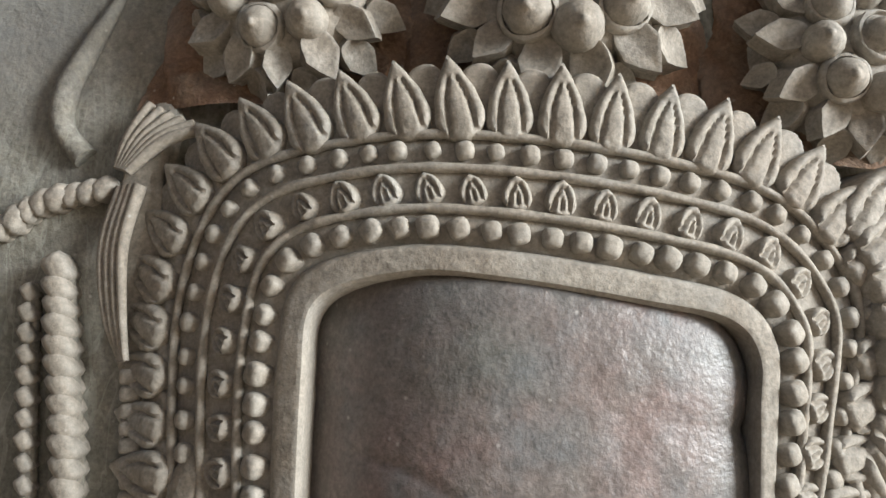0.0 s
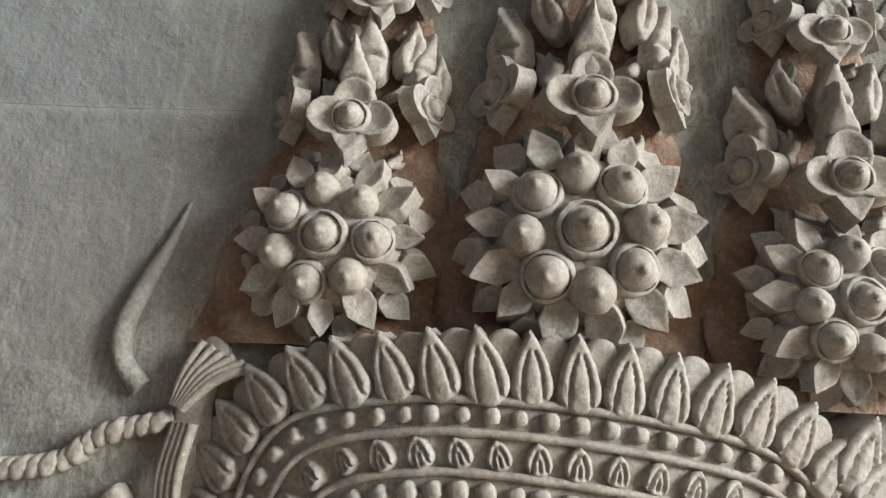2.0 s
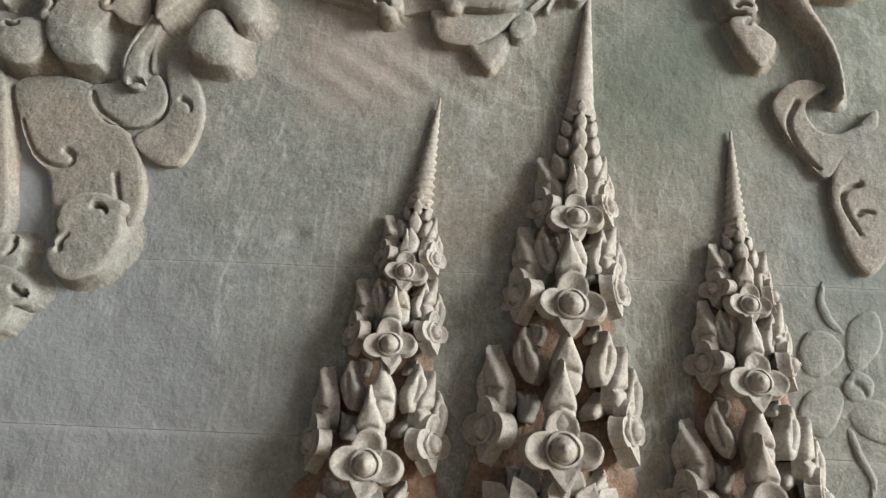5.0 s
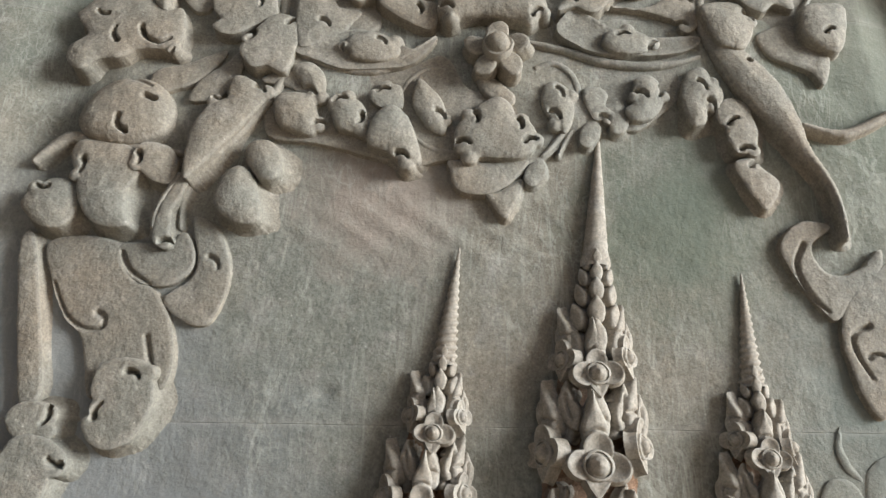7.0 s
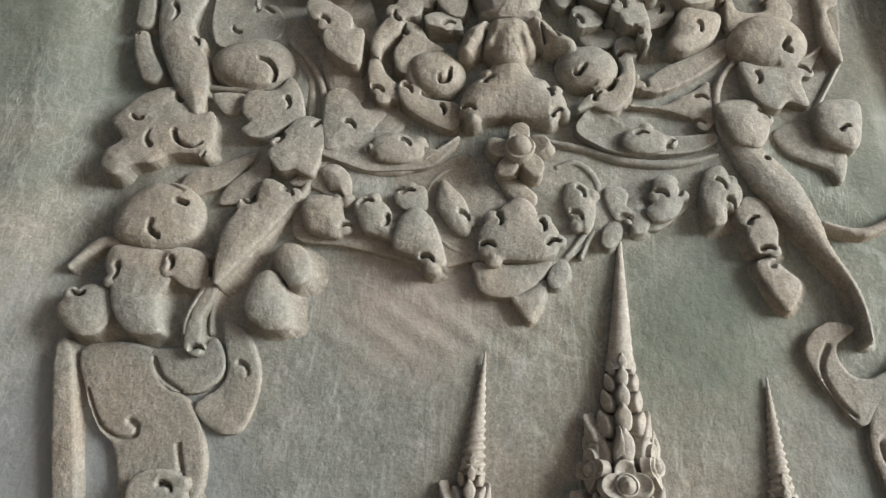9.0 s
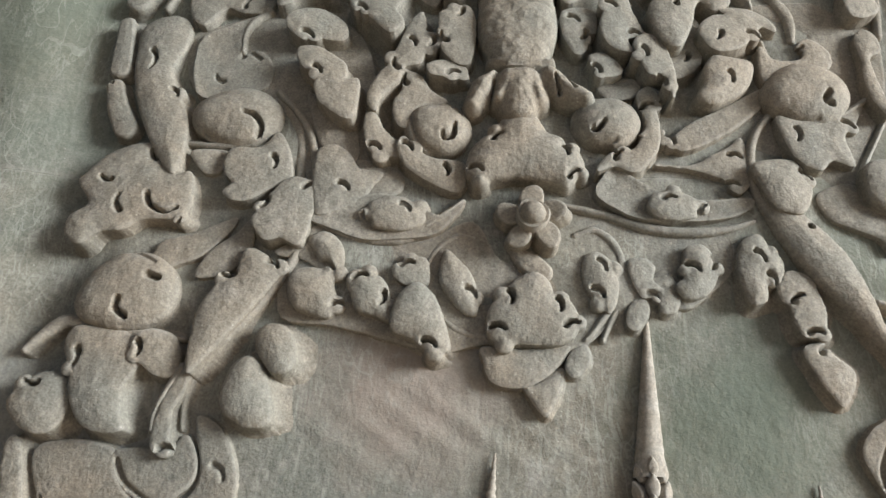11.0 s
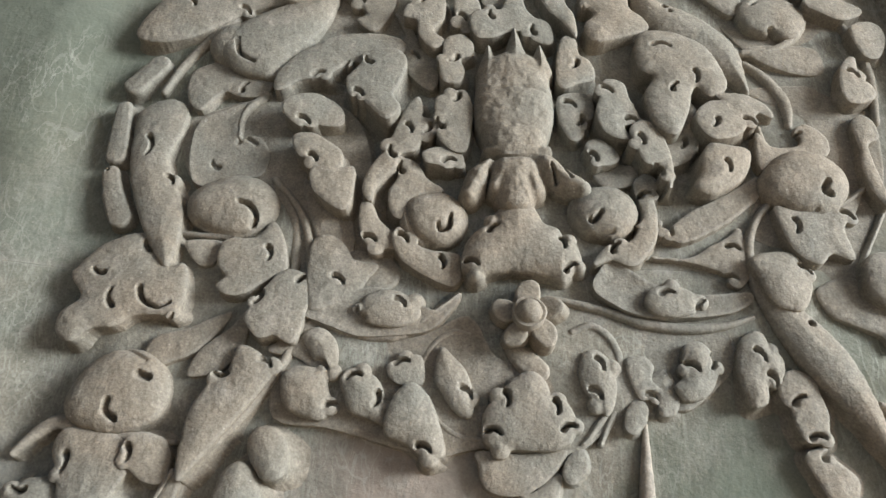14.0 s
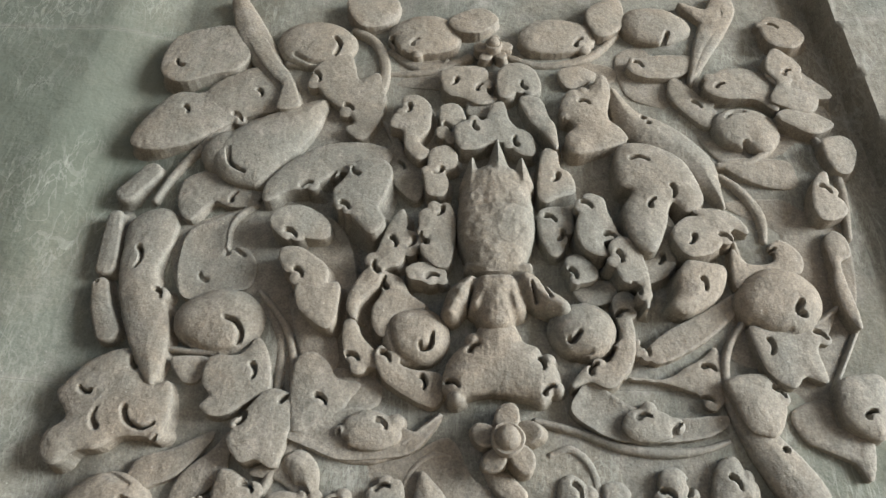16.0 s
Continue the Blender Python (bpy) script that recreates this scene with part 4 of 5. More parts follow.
carving(scroll_right, "volute", 28, 6, [[(235, 2462, 22.1), (251, 2462, 22.1), (254, 2448, 14.4)]], pits=[[(238, 2441, 3.2), (240, 2434, 3.2), (233, 2429, 2.5)]], groove=[(225, 2473), (233, 2481), (244, 2482)])
carving(scroll_right, "ridge", 22, 2, [[(208, 2417, 3.7), (238, 2421, 4.4), (265, 2440, 3.8), (276, 2457, 2)]])
carving(scroll_right, "ridge", 22, 2, [[(309, 2454, 3.8), (318, 2422, 4.3), (320, 2385, 4.2), (312, 2335, 3.4)]])
carving(scroll_right, "volute", 26, 8, [[(161, 2611, 24.6), (176, 2611, 25.6), (192, 2609, 18.1)]], pits=[[(178, 2582, 2.9), (183, 2595, 2.3)]])
carving(scroll_right, "rib", 24, 3, [[(253, 2652, 12.8), (237, 2615, 13.6), (214, 2570, 7.3), (198, 2524, 2.8)]], pits=[[(253, 2631, 2.3)]])

spray_crown = thing("foliage_spray", "carved sandstone leaf spray behind a small figure, deeply undercut", "foliage spray", GROUP)
carving(spray_crown, "volute", 26, 8, [[(-102, 2593, 22.2), (-80, 2595, 29.1), (-64, 2590, 16.5)]], pits=[[(-114, 2577, 3.8), (-121, 2586, 3)]])
carving(spray_crown, "ridge", 18, 2, [[(-123, 2573, 3.7), (-97, 2552, 6.6), (-66, 2549, 6.6), (-60, 2560, 3)]])
carving(spray_crown, "ridge", 18, 2, [[(-121, 2539, 3.6), (-79, 2543, 5), (-36, 2565, 5.1)]])
carving(spray_crown, "ridge", 18, 2, [[(8, 2565, 4.4), (44, 2552, 5.1), (94, 2565, 5.1), (129, 2600, 3.8)]])

carving(spray_crown, "volute", 34, 14, [[(-84, 2232, 22.3), (-78, 2232, 23.3)]], pits=[[(-66, 2231, 1.5), (-68, 2221, 2.5), (-75, 2218, 2.0), (-76, 2222, 1.5)]], groove=[(-103, 2239), (-97, 2218), (-81, 2206), (-60, 2205)])
carving(spray_crown, "volute", 32, 13, [[(57, 2240, 22.3), (64, 2240, 23.4)]], pits=[[(57, 2234, 1.5), (51, 2227, 2.5), (48, 2228, 2.0)]], groove=[(35, 2244), (34, 2226), (49, 2215), (66, 2218)])

cut_leaf(scroll_centre, 22, [(-113, 2211), (-108, 2220), (-99, 2210), (-84, 2201), (-59, 2198), (-57, 2182), (-64, 2172), (-78, 2176), (-95, 2185), (-107, 2195)], [[(-74, 2196), (-72, 2186)], [(-108, 2215), (-104, 2211)]])
cut_leaf(scroll_centre, 28, [(-56, 2184), (-53, 2205), (-42, 2220), (-33, 2224), (-27, 2237), (-11, 2253), (3, 2240), (10, 2226), (21, 2221), (26, 2212), (35, 2206), (38, 2191), (31, 2181), (23, 2173), (12, 2178), (-15, 2182), (-33, 2180), (-43, 2177)], [[(-35, 2216), (-30, 2220)], [(23, 2211), (25, 2202)], [(25, 2182), (29, 2185)], [(-53, 2189), (-46, 2186)]], dome=9, lean=0.1)
cut_leaf(scroll_centre, 15, [(47, 2171), (60, 2192), (73, 2188), (94, 2174), (129, 2165), (170, 2168), (158, 2154), (117, 2147), (82, 2148), (61, 2157)], dome=-3)
cut_leaf(scroll_centre, 22, [(85, 2156), (92, 2168), (108, 2172), (125, 2166), (128, 2155), (114, 2147), (94, 2147)], [[(98, 2164), (104, 2165)], [(126, 2153), (129, 2157)]], dome=5)
cut_leaf(scroll_centre, 15, [(-182, 2149), (-159, 2155), (-142, 2166), (-121, 2169), (-98, 2160), (-77, 2151), (-59, 2164), (-67, 2150), (-81, 2136), (-106, 2131), (-136, 2130), (-157, 2137), (-175, 2144)], dome=-2)
cut_leaf(scroll_centre, 21, [(-135, 2144), (-132, 2160), (-116, 2168), (-96, 2161), (-89, 2148), (-99, 2139), (-118, 2137)], [[(-108, 2160), (-106, 2158)], [(-133, 2142), (-136, 2147)]], dome=6)
cut_leaf(scroll_centre, 20, [(-190, 2093), (-187, 2101), (-176, 2104), (-164, 2104), (-171, 2115), (-178, 2129), (-165, 2135), (-153, 2124), (-151, 2106), (-157, 2093), (-153, 2078), (-158, 2066), (-173, 2068), (-186, 2075)], [[(-166, 2108), (-159, 2104)], [(-155, 2076), (-150, 2075)]], dome=6)
cut_leaf(scroll_centre, 20, [(-146, 2095), (-137, 2103), (-120, 2096), (-114, 2083), (-112, 2063), (-123, 2067), (-137, 2071), (-142, 2082)], [[(-141, 2096), (-136, 2097)], [(-118, 2085), (-119, 2080)]], dome=6)
cut_leaf(scroll_centre, 22, [(-111, 2066), (-105, 2082), (-94, 2092), (-83, 2085), (-76, 2072), (-69, 2043), (-82, 2039), (-94, 2048), (-109, 2054)], [[(-87, 2047), (-85, 2046)]], dome=5)
cut_leaf(scroll_centre, 16, [(-112, 2104), (-105, 2110), (-88, 2114), (-85, 2095), (-96, 2092), (-107, 2095)], [[(-106, 2108), (-101, 2109)]])
cut_leaf(scroll_centre, 16, [(-75, 2109), (-72, 2121), (-63, 2114), (-52, 2100), (-48, 2082), (-50, 2069), (-61, 2073), (-71, 2087), (-76, 2097)], [[(-56, 2090), (-54, 2088)]], dome=5)
cut_leaf(scroll_centre, 20, [(-40, 2052), (-39, 2071), (-29, 2083), (-19, 2095), (-5, 2102), (5, 2095), (10, 2082), (20, 2079), (26, 2065), (23, 2054), (10, 2046), (-13, 2046), (-32, 2046)], [[(-24, 2086), (-23, 2076)], [(12, 2081), (13, 2071)], [(16, 2060), (20, 2061)], [(-38, 2058), (-34, 2057)]], dome=5, lean=0.1)
cut_leaf(scroll_centre, 16, [(32, 2105), (36, 2117), (46, 2120), (56, 2110), (58, 2092), (51, 2072), (42, 2078), (33, 2092)], [[(45, 2114), (46, 2112)], [(39, 2090), (41, 2088)]], dome=5)
cut_leaf(scroll_centre, 11, [(-44, 2045), (-12, 2043), (20, 2048), (11, 2032), (-9, 2017), (-28, 2015), (-41, 2022), (-44, 2035)], dome=2)
cut_leaf(scroll_centre, 9, [(-23, 2028), (-9, 2017), (11, 2031), (15, 2024), (6, 2004), (-1, 1995), (-13, 2010)], dome=2)
cut_leaf(scroll_centre, 10, [(15, 2028), (19, 2041), (31, 2049), (34, 2036), (23, 2023)], dome=2)
cut_leaf(scroll_centre, 14, [(67, 2111), (79, 2116), (87, 2109), (84, 2098), (93, 2089), (81, 2084), (73, 2086)], [[(80, 2087), (84, 2085)]])
cut_leaf(scroll_centre, 13, [(84, 2098), (96, 2106), (103, 2089), (99, 2074), (88, 2072), (88, 2085)])
cut_leaf(scroll_centre, 13, [(62, 2063), (65, 2076), (76, 2085), (79, 2072), (69, 2059)])
cut_leaf(scroll_centre, 17, [(101, 2092), (109, 2101), (111, 2121), (123, 2127), (134, 2115), (131, 2097), (120, 2085), (106, 2083)], [[(132, 2117), (130, 2107)], [(111, 2110), (114, 2108)]], dome=5)
cut_leaf(scroll_centre, 17, [(150, 2115), (158, 2132), (171, 2136), (176, 2124), (184, 2115), (181, 2101), (169, 2097), (165, 2082), (154, 2079), (149, 2097)], [[(164, 2121), (166, 2118)], [(171, 2103), (173, 2099)]], dome=5)
cut_leaf(scroll_centre, 13, [(186, 2045), (200, 2050), (206, 2042), (218, 2030), (215, 2018), (205, 2005), (197, 2014), (190, 2028)], [[(198, 2043), (202, 2045)]])
cut_leaf(scroll_left, 22, [(-353, 2346), (-332, 2360), (-314, 2353), (-309, 2331), (-317, 2297), (-310, 2273), (-296, 2246), (-291, 2219), (-295, 2186), (-314, 2208), (-332, 2240), (-347, 2279), (-353, 2315)], [[(-338, 2315), (-336, 2294)], [(-313, 2273), (-309, 2268)]], dome=5)
cut_leaf(scroll_left, 14, [(-250, 2360), (-277, 2346), (-296, 2333), (-299, 2301), (-292, 2272), (-275, 2265), (-254, 2275), (-234, 2278), (-229, 2299), (-240, 2317), (-257, 2320), (-262, 2336)], [[(-272, 2285), (-277, 2290)], [(-258, 2313), (-254, 2319), (-242, 2311)]], dome=-2)
cut_leaf(scroll_left, 20, [(-250, 2210), (-227, 2213), (-215, 2229), (-204, 2211), (-199, 2185), (-207, 2179), (-218, 2171), (-228, 2163), (-241, 2161), (-251, 2168), (-245, 2177), (-254, 2190)], [[(-216, 2205), (-214, 2193)]])
cut_leaf(scroll_left, 16, [(-285, 2208), (-269, 2212), (-255, 2210), (-260, 2193), (-272, 2191)])
cut_leaf(scroll_left, 24, [(-332, 2216), (-317, 2215), (-312, 2202), (-295, 2186), (-282, 2188), (-276, 2164), (-282, 2145), (-299, 2144), (-313, 2142), (-324, 2133), (-342, 2131), (-354, 2120), (-366, 2127), (-368, 2143), (-356, 2157), (-369, 2176), (-365, 2187), (-353, 2204)], [[(-329, 2149), (-333, 2163)], [(-311, 2165), (-307, 2155), (-295, 2149), (-285, 2153)], [(-343, 2178), (-350, 2181)], [(-289, 2136), (-285, 2138), (-281, 2143)], [(-313, 2201), (-316, 2207)]], dome=4)
cut_leaf(scroll_left, 24, [(-220, 2150), (-210, 2169), (-198, 2183), (-180, 2179), (-175, 2168), (-178, 2151), (-184, 2122), (-199, 2127), (-211, 2125), (-223, 2139)], [[(-214, 2162), (-217, 2156)], [(-187, 2174), (-181, 2176)]])
cut_leaf(scroll_left, 22, [(-253, 2021), (-255, 2041), (-253, 2070), (-242, 2091), (-231, 2100), (-226, 2119), (-211, 2115), (-203, 2105), (-196, 2103), (-205, 2087), (-218, 2068), (-231, 2049), (-244, 2031)], [[(-232, 2098), (-239, 2098)], [(-208, 2110), (-204, 2107)]], dome=4)
cut_leaf(scroll_left, 18, [(-312, 2362), (-313, 2393), (-287, 2407), (-263, 2393), (-238, 2385), (-241, 2366), (-263, 2363), (-280, 2369), (-297, 2346)], [[(-263, 2369), (-260, 2376)]])
cut_leaf(scroll_left, 30, [(-217, 2336), (-213, 2350), (-190, 2357), (-167, 2344), (-165, 2327), (-181, 2324), (-194, 2327), (-202, 2321)], [[(-202, 2330), (-193, 2324)]])
cut_leaf(scroll_left, 34, [(-204, 2308), (-189, 2312), (-175, 2304), (-161, 2292), (-160, 2276), (-149, 2275), (-152, 2234), (-176, 2247), (-185, 2263), (-185, 2280), (-199, 2290)], [[(-188, 2289), (-183, 2283)]], dome=2, lean=0.2)
cut_leaf(scroll_left, 32, [(-163, 2373), (-155, 2388), (-141, 2413), (-119, 2414), (-110, 2398), (-116, 2368), (-121, 2355), (-113, 2339), (-124, 2325), (-140, 2341), (-149, 2353), (-158, 2353)], [[(-154, 2359), (-148, 2353)], [(-142, 2395), (-146, 2400)]])
cut_leaf(scroll_left, 18, [(-176, 2153), (-180, 2204), (-168, 2216), (-154, 2208), (-144, 2194), (-125, 2190), (-134, 2175), (-142, 2163), (-159, 2155)], [[(-159, 2179), (-154, 2175)]])
cut_leaf(scroll_left, 22, [(-347, 2040), (-344, 2055), (-324, 2055), (-308, 2053), (-297, 2044), (-291, 2029), (-299, 2011), (-296, 1991), (-292, 1981), (-305, 1979), (-322, 1986), (-334, 2005), (-338, 2020)], [[(-337, 2038), (-337, 2026)]], dome=4)
cut_leaf(scroll_left, 20, [(-297, 2041), (-290, 2052), (-272, 2050), (-264, 2037), (-266, 2021), (-279, 2021), (-292, 2031)], [[(-294, 2044), (-293, 2037)]])
cut_leaf(scroll_left, 22, [(-372, 2010), (-359, 2021), (-344, 2019), (-336, 2005), (-337, 1987), (-346, 1978), (-362, 1982), (-376, 1997)], [[(-360, 2013), (-366, 2014)]], dome=5)
cut_leaf(scroll_left, 22, [(-227, 2007), (-223, 2026), (-213, 2034), (-202, 2027), (-196, 2011), (-192, 1988), (-206, 1984), (-218, 1990), (-225, 1997)], dome=6)
cut_leaf(scroll_left, 20, [(-209, 2048), (-203, 2059), (-189, 2057), (-180, 2042), (-181, 2026), (-193, 2022), (-202, 2032)], dome=6)
cut_leaf(scroll_right, 32, [(105, 2414), (114, 2433), (134, 2436), (154, 2429), (172, 2414), (182, 2380), (179, 2363), (164, 2356), (154, 2366), (147, 2356), (142, 2338), (128, 2310), (113, 2316), (106, 2338), (107, 2357), (118, 2376), (105, 2386)], [[(120, 2414), (136, 2412)], [(154, 2382), (154, 2370)], [(130, 2357), (135, 2365)]], dome=5)
cut_leaf(scroll_right, 16, [(96, 2198), (125, 2197), (145, 2208), (162, 2218), (172, 2227), (174, 2210), (176, 2198), (167, 2177), (150, 2187), (129, 2194)], [[(159, 2210), (162, 2209)], [(152, 2182), (158, 2181)]])
cut_leaf(scroll_right, 16, [(106, 2232), (105, 2216), (131, 2238), (162, 2255), (200, 2278), (198, 2263), (173, 2239), (147, 2222), (122, 2211), (113, 2218)], [[(110, 2227), (113, 2221)]], dome=0)
cut_leaf(scroll_right, 28, [(148, 2332), (161, 2347), (175, 2351), (171, 2358), (197, 2359), (214, 2349), (218, 2336), (206, 2340), (196, 2329), (183, 2314), (162, 2307), (150, 2317)], [[(166, 2328), (163, 2323)], [(192, 2332), (197, 2329)]])
cut_leaf(scroll_right, 28, [(146, 2287), (157, 2303), (176, 2303), (191, 2299), (185, 2277), (169, 2262), (149, 2253), (137, 2259), (145, 2273)], [[(167, 2285), (168, 2278)]], dome=6)
cut_leaf(scroll_right, 20, [(202, 2243), (219, 2240), (243, 2243), (277, 2261), (266, 2238), (254, 2225), (255, 2197), (238, 2201), (226, 2191), (210, 2201), (204, 2217)], [[(215, 2232), (214, 2219)], [(257, 2241), (261, 2238)]])
cut_leaf(scroll_right, 24, [(172, 2194), (191, 2201), (209, 2201), (215, 2186), (216, 2172), (205, 2153), (192, 2152), (182, 2158), (176, 2176)], [[(211, 2191), (214, 2188)]], dome=5)
cut_leaf(scroll_right, 14, [(222, 2170), (240, 2181), (257, 2181), (257, 2162), (280, 2153), (271, 2121), (262, 2134), (243, 2143), (228, 2151)])
cut_leaf(scroll_right, 24, [(263, 2195), (286, 2203), (302, 2198), (289, 2154), (271, 2154), (257, 2167)], [[(275, 2167), (283, 2171)]], dome=6)
cut_leaf(scroll_right, 26, [(293, 2395), (306, 2404), (304, 2382), (314, 2369), (310, 2355), (287, 2349), (283, 2369)], [[(296, 2387), (300, 2383)]])
cut_leaf(scroll_right, 22, [(287, 2328), (297, 2341), (306, 2334), (306, 2316), (293, 2304), (294, 2259), (292, 2242), (284, 2258), (283, 2281), (287, 2304)])
cut_leaf(scroll_right, 14, [(212, 2420), (241, 2426), (279, 2423), (284, 2397), (261, 2392), (231, 2402)])
cut_leaf(scroll_right, 26, [(276, 2538), (289, 2565), (305, 2556), (314, 2538), (296, 2513), (323, 2505), (311, 2480), (278, 2488), (273, 2497), (284, 2517)], [[(293, 2529), (299, 2534)]])
cut_leaf(scroll_right, 24, [(274, 2474), (300, 2485), (331, 2468), (309, 2452), (289, 2459)])
cut_leaf(scroll_right, 24, [(208, 2513), (238, 2541), (278, 2533), (279, 2483), (258, 2497), (224, 2497)], [[(220, 2511), (227, 2515)]])
cut_leaf(scroll_right, 24, [(310, 2439), (335, 2448), (343, 2432), (330, 2406), (314, 2409)])
cut_leaf(scroll_right, 22, [(96, 2627), (134, 2653), (135, 2609), (107, 2589)])
cut_leaf(scroll_right, 22, [(286, 2604), (300, 2623), (322, 2616), (331, 2590), (314, 2570), (291, 2576)], [[(297, 2609), (301, 2605)]])
cut_leaf(scroll_right, 22, [(276, 2532), (301, 2550), (320, 2532), (339, 2505), (312, 2499), (291, 2508)], [[(300, 2536), (304, 2532)]])
cut_leaf(scroll_right, 18, [(134, 2547), (160, 2562), (209, 2565), (203, 2545), (174, 2531), (144, 2533)], [[(143, 2552), (149, 2545)]])
cut_leaf(scroll_right, 18, [(203, 2645), (233, 2636), (260, 2660), (264, 2631), (236, 2582), (207, 2535), (198, 2527), (212, 2565), (228, 2604)], [[(245, 2636), (247, 2627)]])
cut_leaf(scroll_right, 15, [(177, 2094), (188, 2106), (203, 2101), (205, 2088), (207, 2073), (201, 2056), (188, 2054), (183, 2064), (182, 2077), (177, 2083)], [[(185, 2081), (191, 2085)], [(191, 2057), (195, 2057)]])
cut_leaf(scroll_upper_left, 24, [(-288, 2417), (-281, 2443), (-256, 2466), (-223, 2485), (-184, 2499), (-193, 2454), (-215, 2418), (-232, 2385), (-254, 2384), (-272, 2391), (-282, 2403)], [[(-273, 2424), (-268, 2406), (-253, 2396)]], dome=8)
cut_leaf(scroll_upper_left, 24, [(-230, 2366), (-227, 2389), (-203, 2418), (-172, 2436), (-132, 2438), (-113, 2427), (-117, 2413), (-140, 2397), (-162, 2402), (-185, 2383), (-209, 2376), (-221, 2365)], [[(-196, 2383), (-190, 2385)], [(-167, 2390), (-165, 2400)]])
cut_leaf(scroll_upper_left, 22, [(-368, 2536), (-364, 2584), (-335, 2603), (-298, 2607), (-277, 2566), (-286, 2540), (-309, 2530), (-343, 2517)], [[(-345, 2540), (-353, 2549)]])
cut_leaf(scroll_upper_left, 20, [(-377, 2438), (-369, 2468), (-347, 2502), (-317, 2506), (-307, 2519), (-286, 2535), (-263, 2544), (-235, 2519), (-217, 2489), (-242, 2483), (-264, 2477), (-280, 2467), (-296, 2455), (-321, 2437), (-354, 2429)], [[(-331, 2484), (-329, 2480)], [(-259, 2510), (-257, 2506)], [(-279, 2477), (-271, 2469)]], dome=4)
cut_leaf(scroll_upper_left, 24, [(-287, 2596), (-270, 2596), (-243, 2551), (-228, 2530), (-217, 2505), (-213, 2485), (-233, 2480), (-233, 2513), (-247, 2530), (-271, 2564)])
cut_leaf(scroll_upper_left, 20, [(-204, 2526), (-195, 2549), (-166, 2562), (-154, 2526), (-133, 2536), (-124, 2501), (-129, 2468), (-144, 2445), (-161, 2458), (-152, 2469), (-184, 2499), (-192, 2509)], [[(-201, 2534), (-195, 2521)], [(-164, 2489), (-159, 2485)]])
cut_leaf(scroll_upper_left, 22, [(-174, 2645), (-120, 2653), (-124, 2615), (-157, 2606)])
cut_leaf(spray_crown, 30, [(-104, 2492), (-89, 2498), (-76, 2484), (-76, 2454), (-86, 2435), (-74, 2421), (-86, 2412), (-98, 2428), (-101, 2448), (-114, 2454), (-111, 2469), (-103, 2469)], [[(-97, 2484), (-98, 2475)]])
cut_leaf(spray_crown, 26, [(-65, 2480), (-48, 2486), (-40, 2469), (-44, 2446), (-56, 2437), (-63, 2453)], [[(-60, 2459), (-56, 2454)]])
cut_leaf(spray_crown, 24, [(-64, 2535), (-36, 2545), (-17, 2539), (-18, 2506), (-7, 2496), (-25, 2488), (-42, 2496), (-57, 2500), (-64, 2514)], [[(-49, 2522), (-53, 2514)], [(-27, 2508), (-24, 2514)]])
cut_leaf(spray_crown, 24, [(-5, 2498), (-5, 2531), (12, 2549), (33, 2541), (39, 2514), (28, 2500), (17, 2510), (7, 2496)], [[(23, 2510), (20, 2518)]])
cut_leaf(spray_crown, 28, [(-46, 2428), (-49, 2452), (-31, 2463), (-20, 2463), (-11, 2485), (-1, 2488), (4, 2467), (12, 2456), (26, 2449), (28, 2425), (13, 2425), (2, 2437), (-14, 2434), (-31, 2425)], [[(-28, 2450), (-30, 2457)], [(12, 2434), (10, 2444)]])
cut_leaf(spray_crown, 28, [(17, 2496), (37, 2496), (44, 2471), (50, 2456), (50, 2426), (39, 2447), (26, 2464)])
cut_leaf(spray_crown, 28, [(57, 2479), (68, 2504), (86, 2504), (104, 2529), (110, 2507), (104, 2471), (116, 2456), (120, 2442), (95, 2429), (67, 2422), (60, 2441), (70, 2456)], [[(77, 2488), (80, 2487)], [(65, 2456), (61, 2462)]], dome=4)
cut_leaf(spray_crown, 30, [(-74, 2421), (-59, 2430), (-48, 2421), (-49, 2407), (-60, 2400), (-56, 2386), (-60, 2372), (-74, 2372), (-78, 2390), (-75, 2403)], [[(-62, 2402), (-67, 2398)]])
cut_leaf(spray_crown, 30, [(-80, 2350), (-68, 2357), (-55, 2361), (-49, 2344), (-50, 2319), (-54, 2297), (-67, 2297), (-79, 2313), (-70, 2325), (-80, 2334)], [[(-60, 2357), (-63, 2352)], [(-74, 2319), (-77, 2324)]])
cut_leaf(spray_crown, 28, [(-106, 2345), (-97, 2356), (-93, 2342), (-93, 2334), (-77, 2329), (-82, 2316), (-93, 2310), (-97, 2298), (-111, 2292), (-115, 2277), (-129, 2260), (-133, 2244), (-140, 2256), (-134, 2278), (-123, 2296), (-114, 2323)], [[(-106, 2325), (-102, 2316)], [(-85, 2326), (-88, 2321)], [(-116, 2290), (-118, 2295)]])
cut_leaf(spray_crown, 28, [(-90, 2293), (-75, 2300), (-61, 2297), (-56, 2288), (-67, 2278), (-77, 2281), (-88, 2283)], [[(-73, 2285), (-68, 2286)]])
cut_leaf(spray_crown, 24, [(-118, 2253), (-111, 2269), (-110, 2288), (-96, 2284), (-88, 2270), (-73, 2259), (-88, 2255), (-102, 2246), (-105, 2230), (-115, 2235)], [[(-108, 2275), (-109, 2281)]])
cut_leaf(spray_crown, 24, [(-141, 2239), (-133, 2243), (-124, 2226), (-106, 2210), (-112, 2204), (-130, 2204), (-139, 2215)], [[(-136, 2213), (-130, 2210)]])
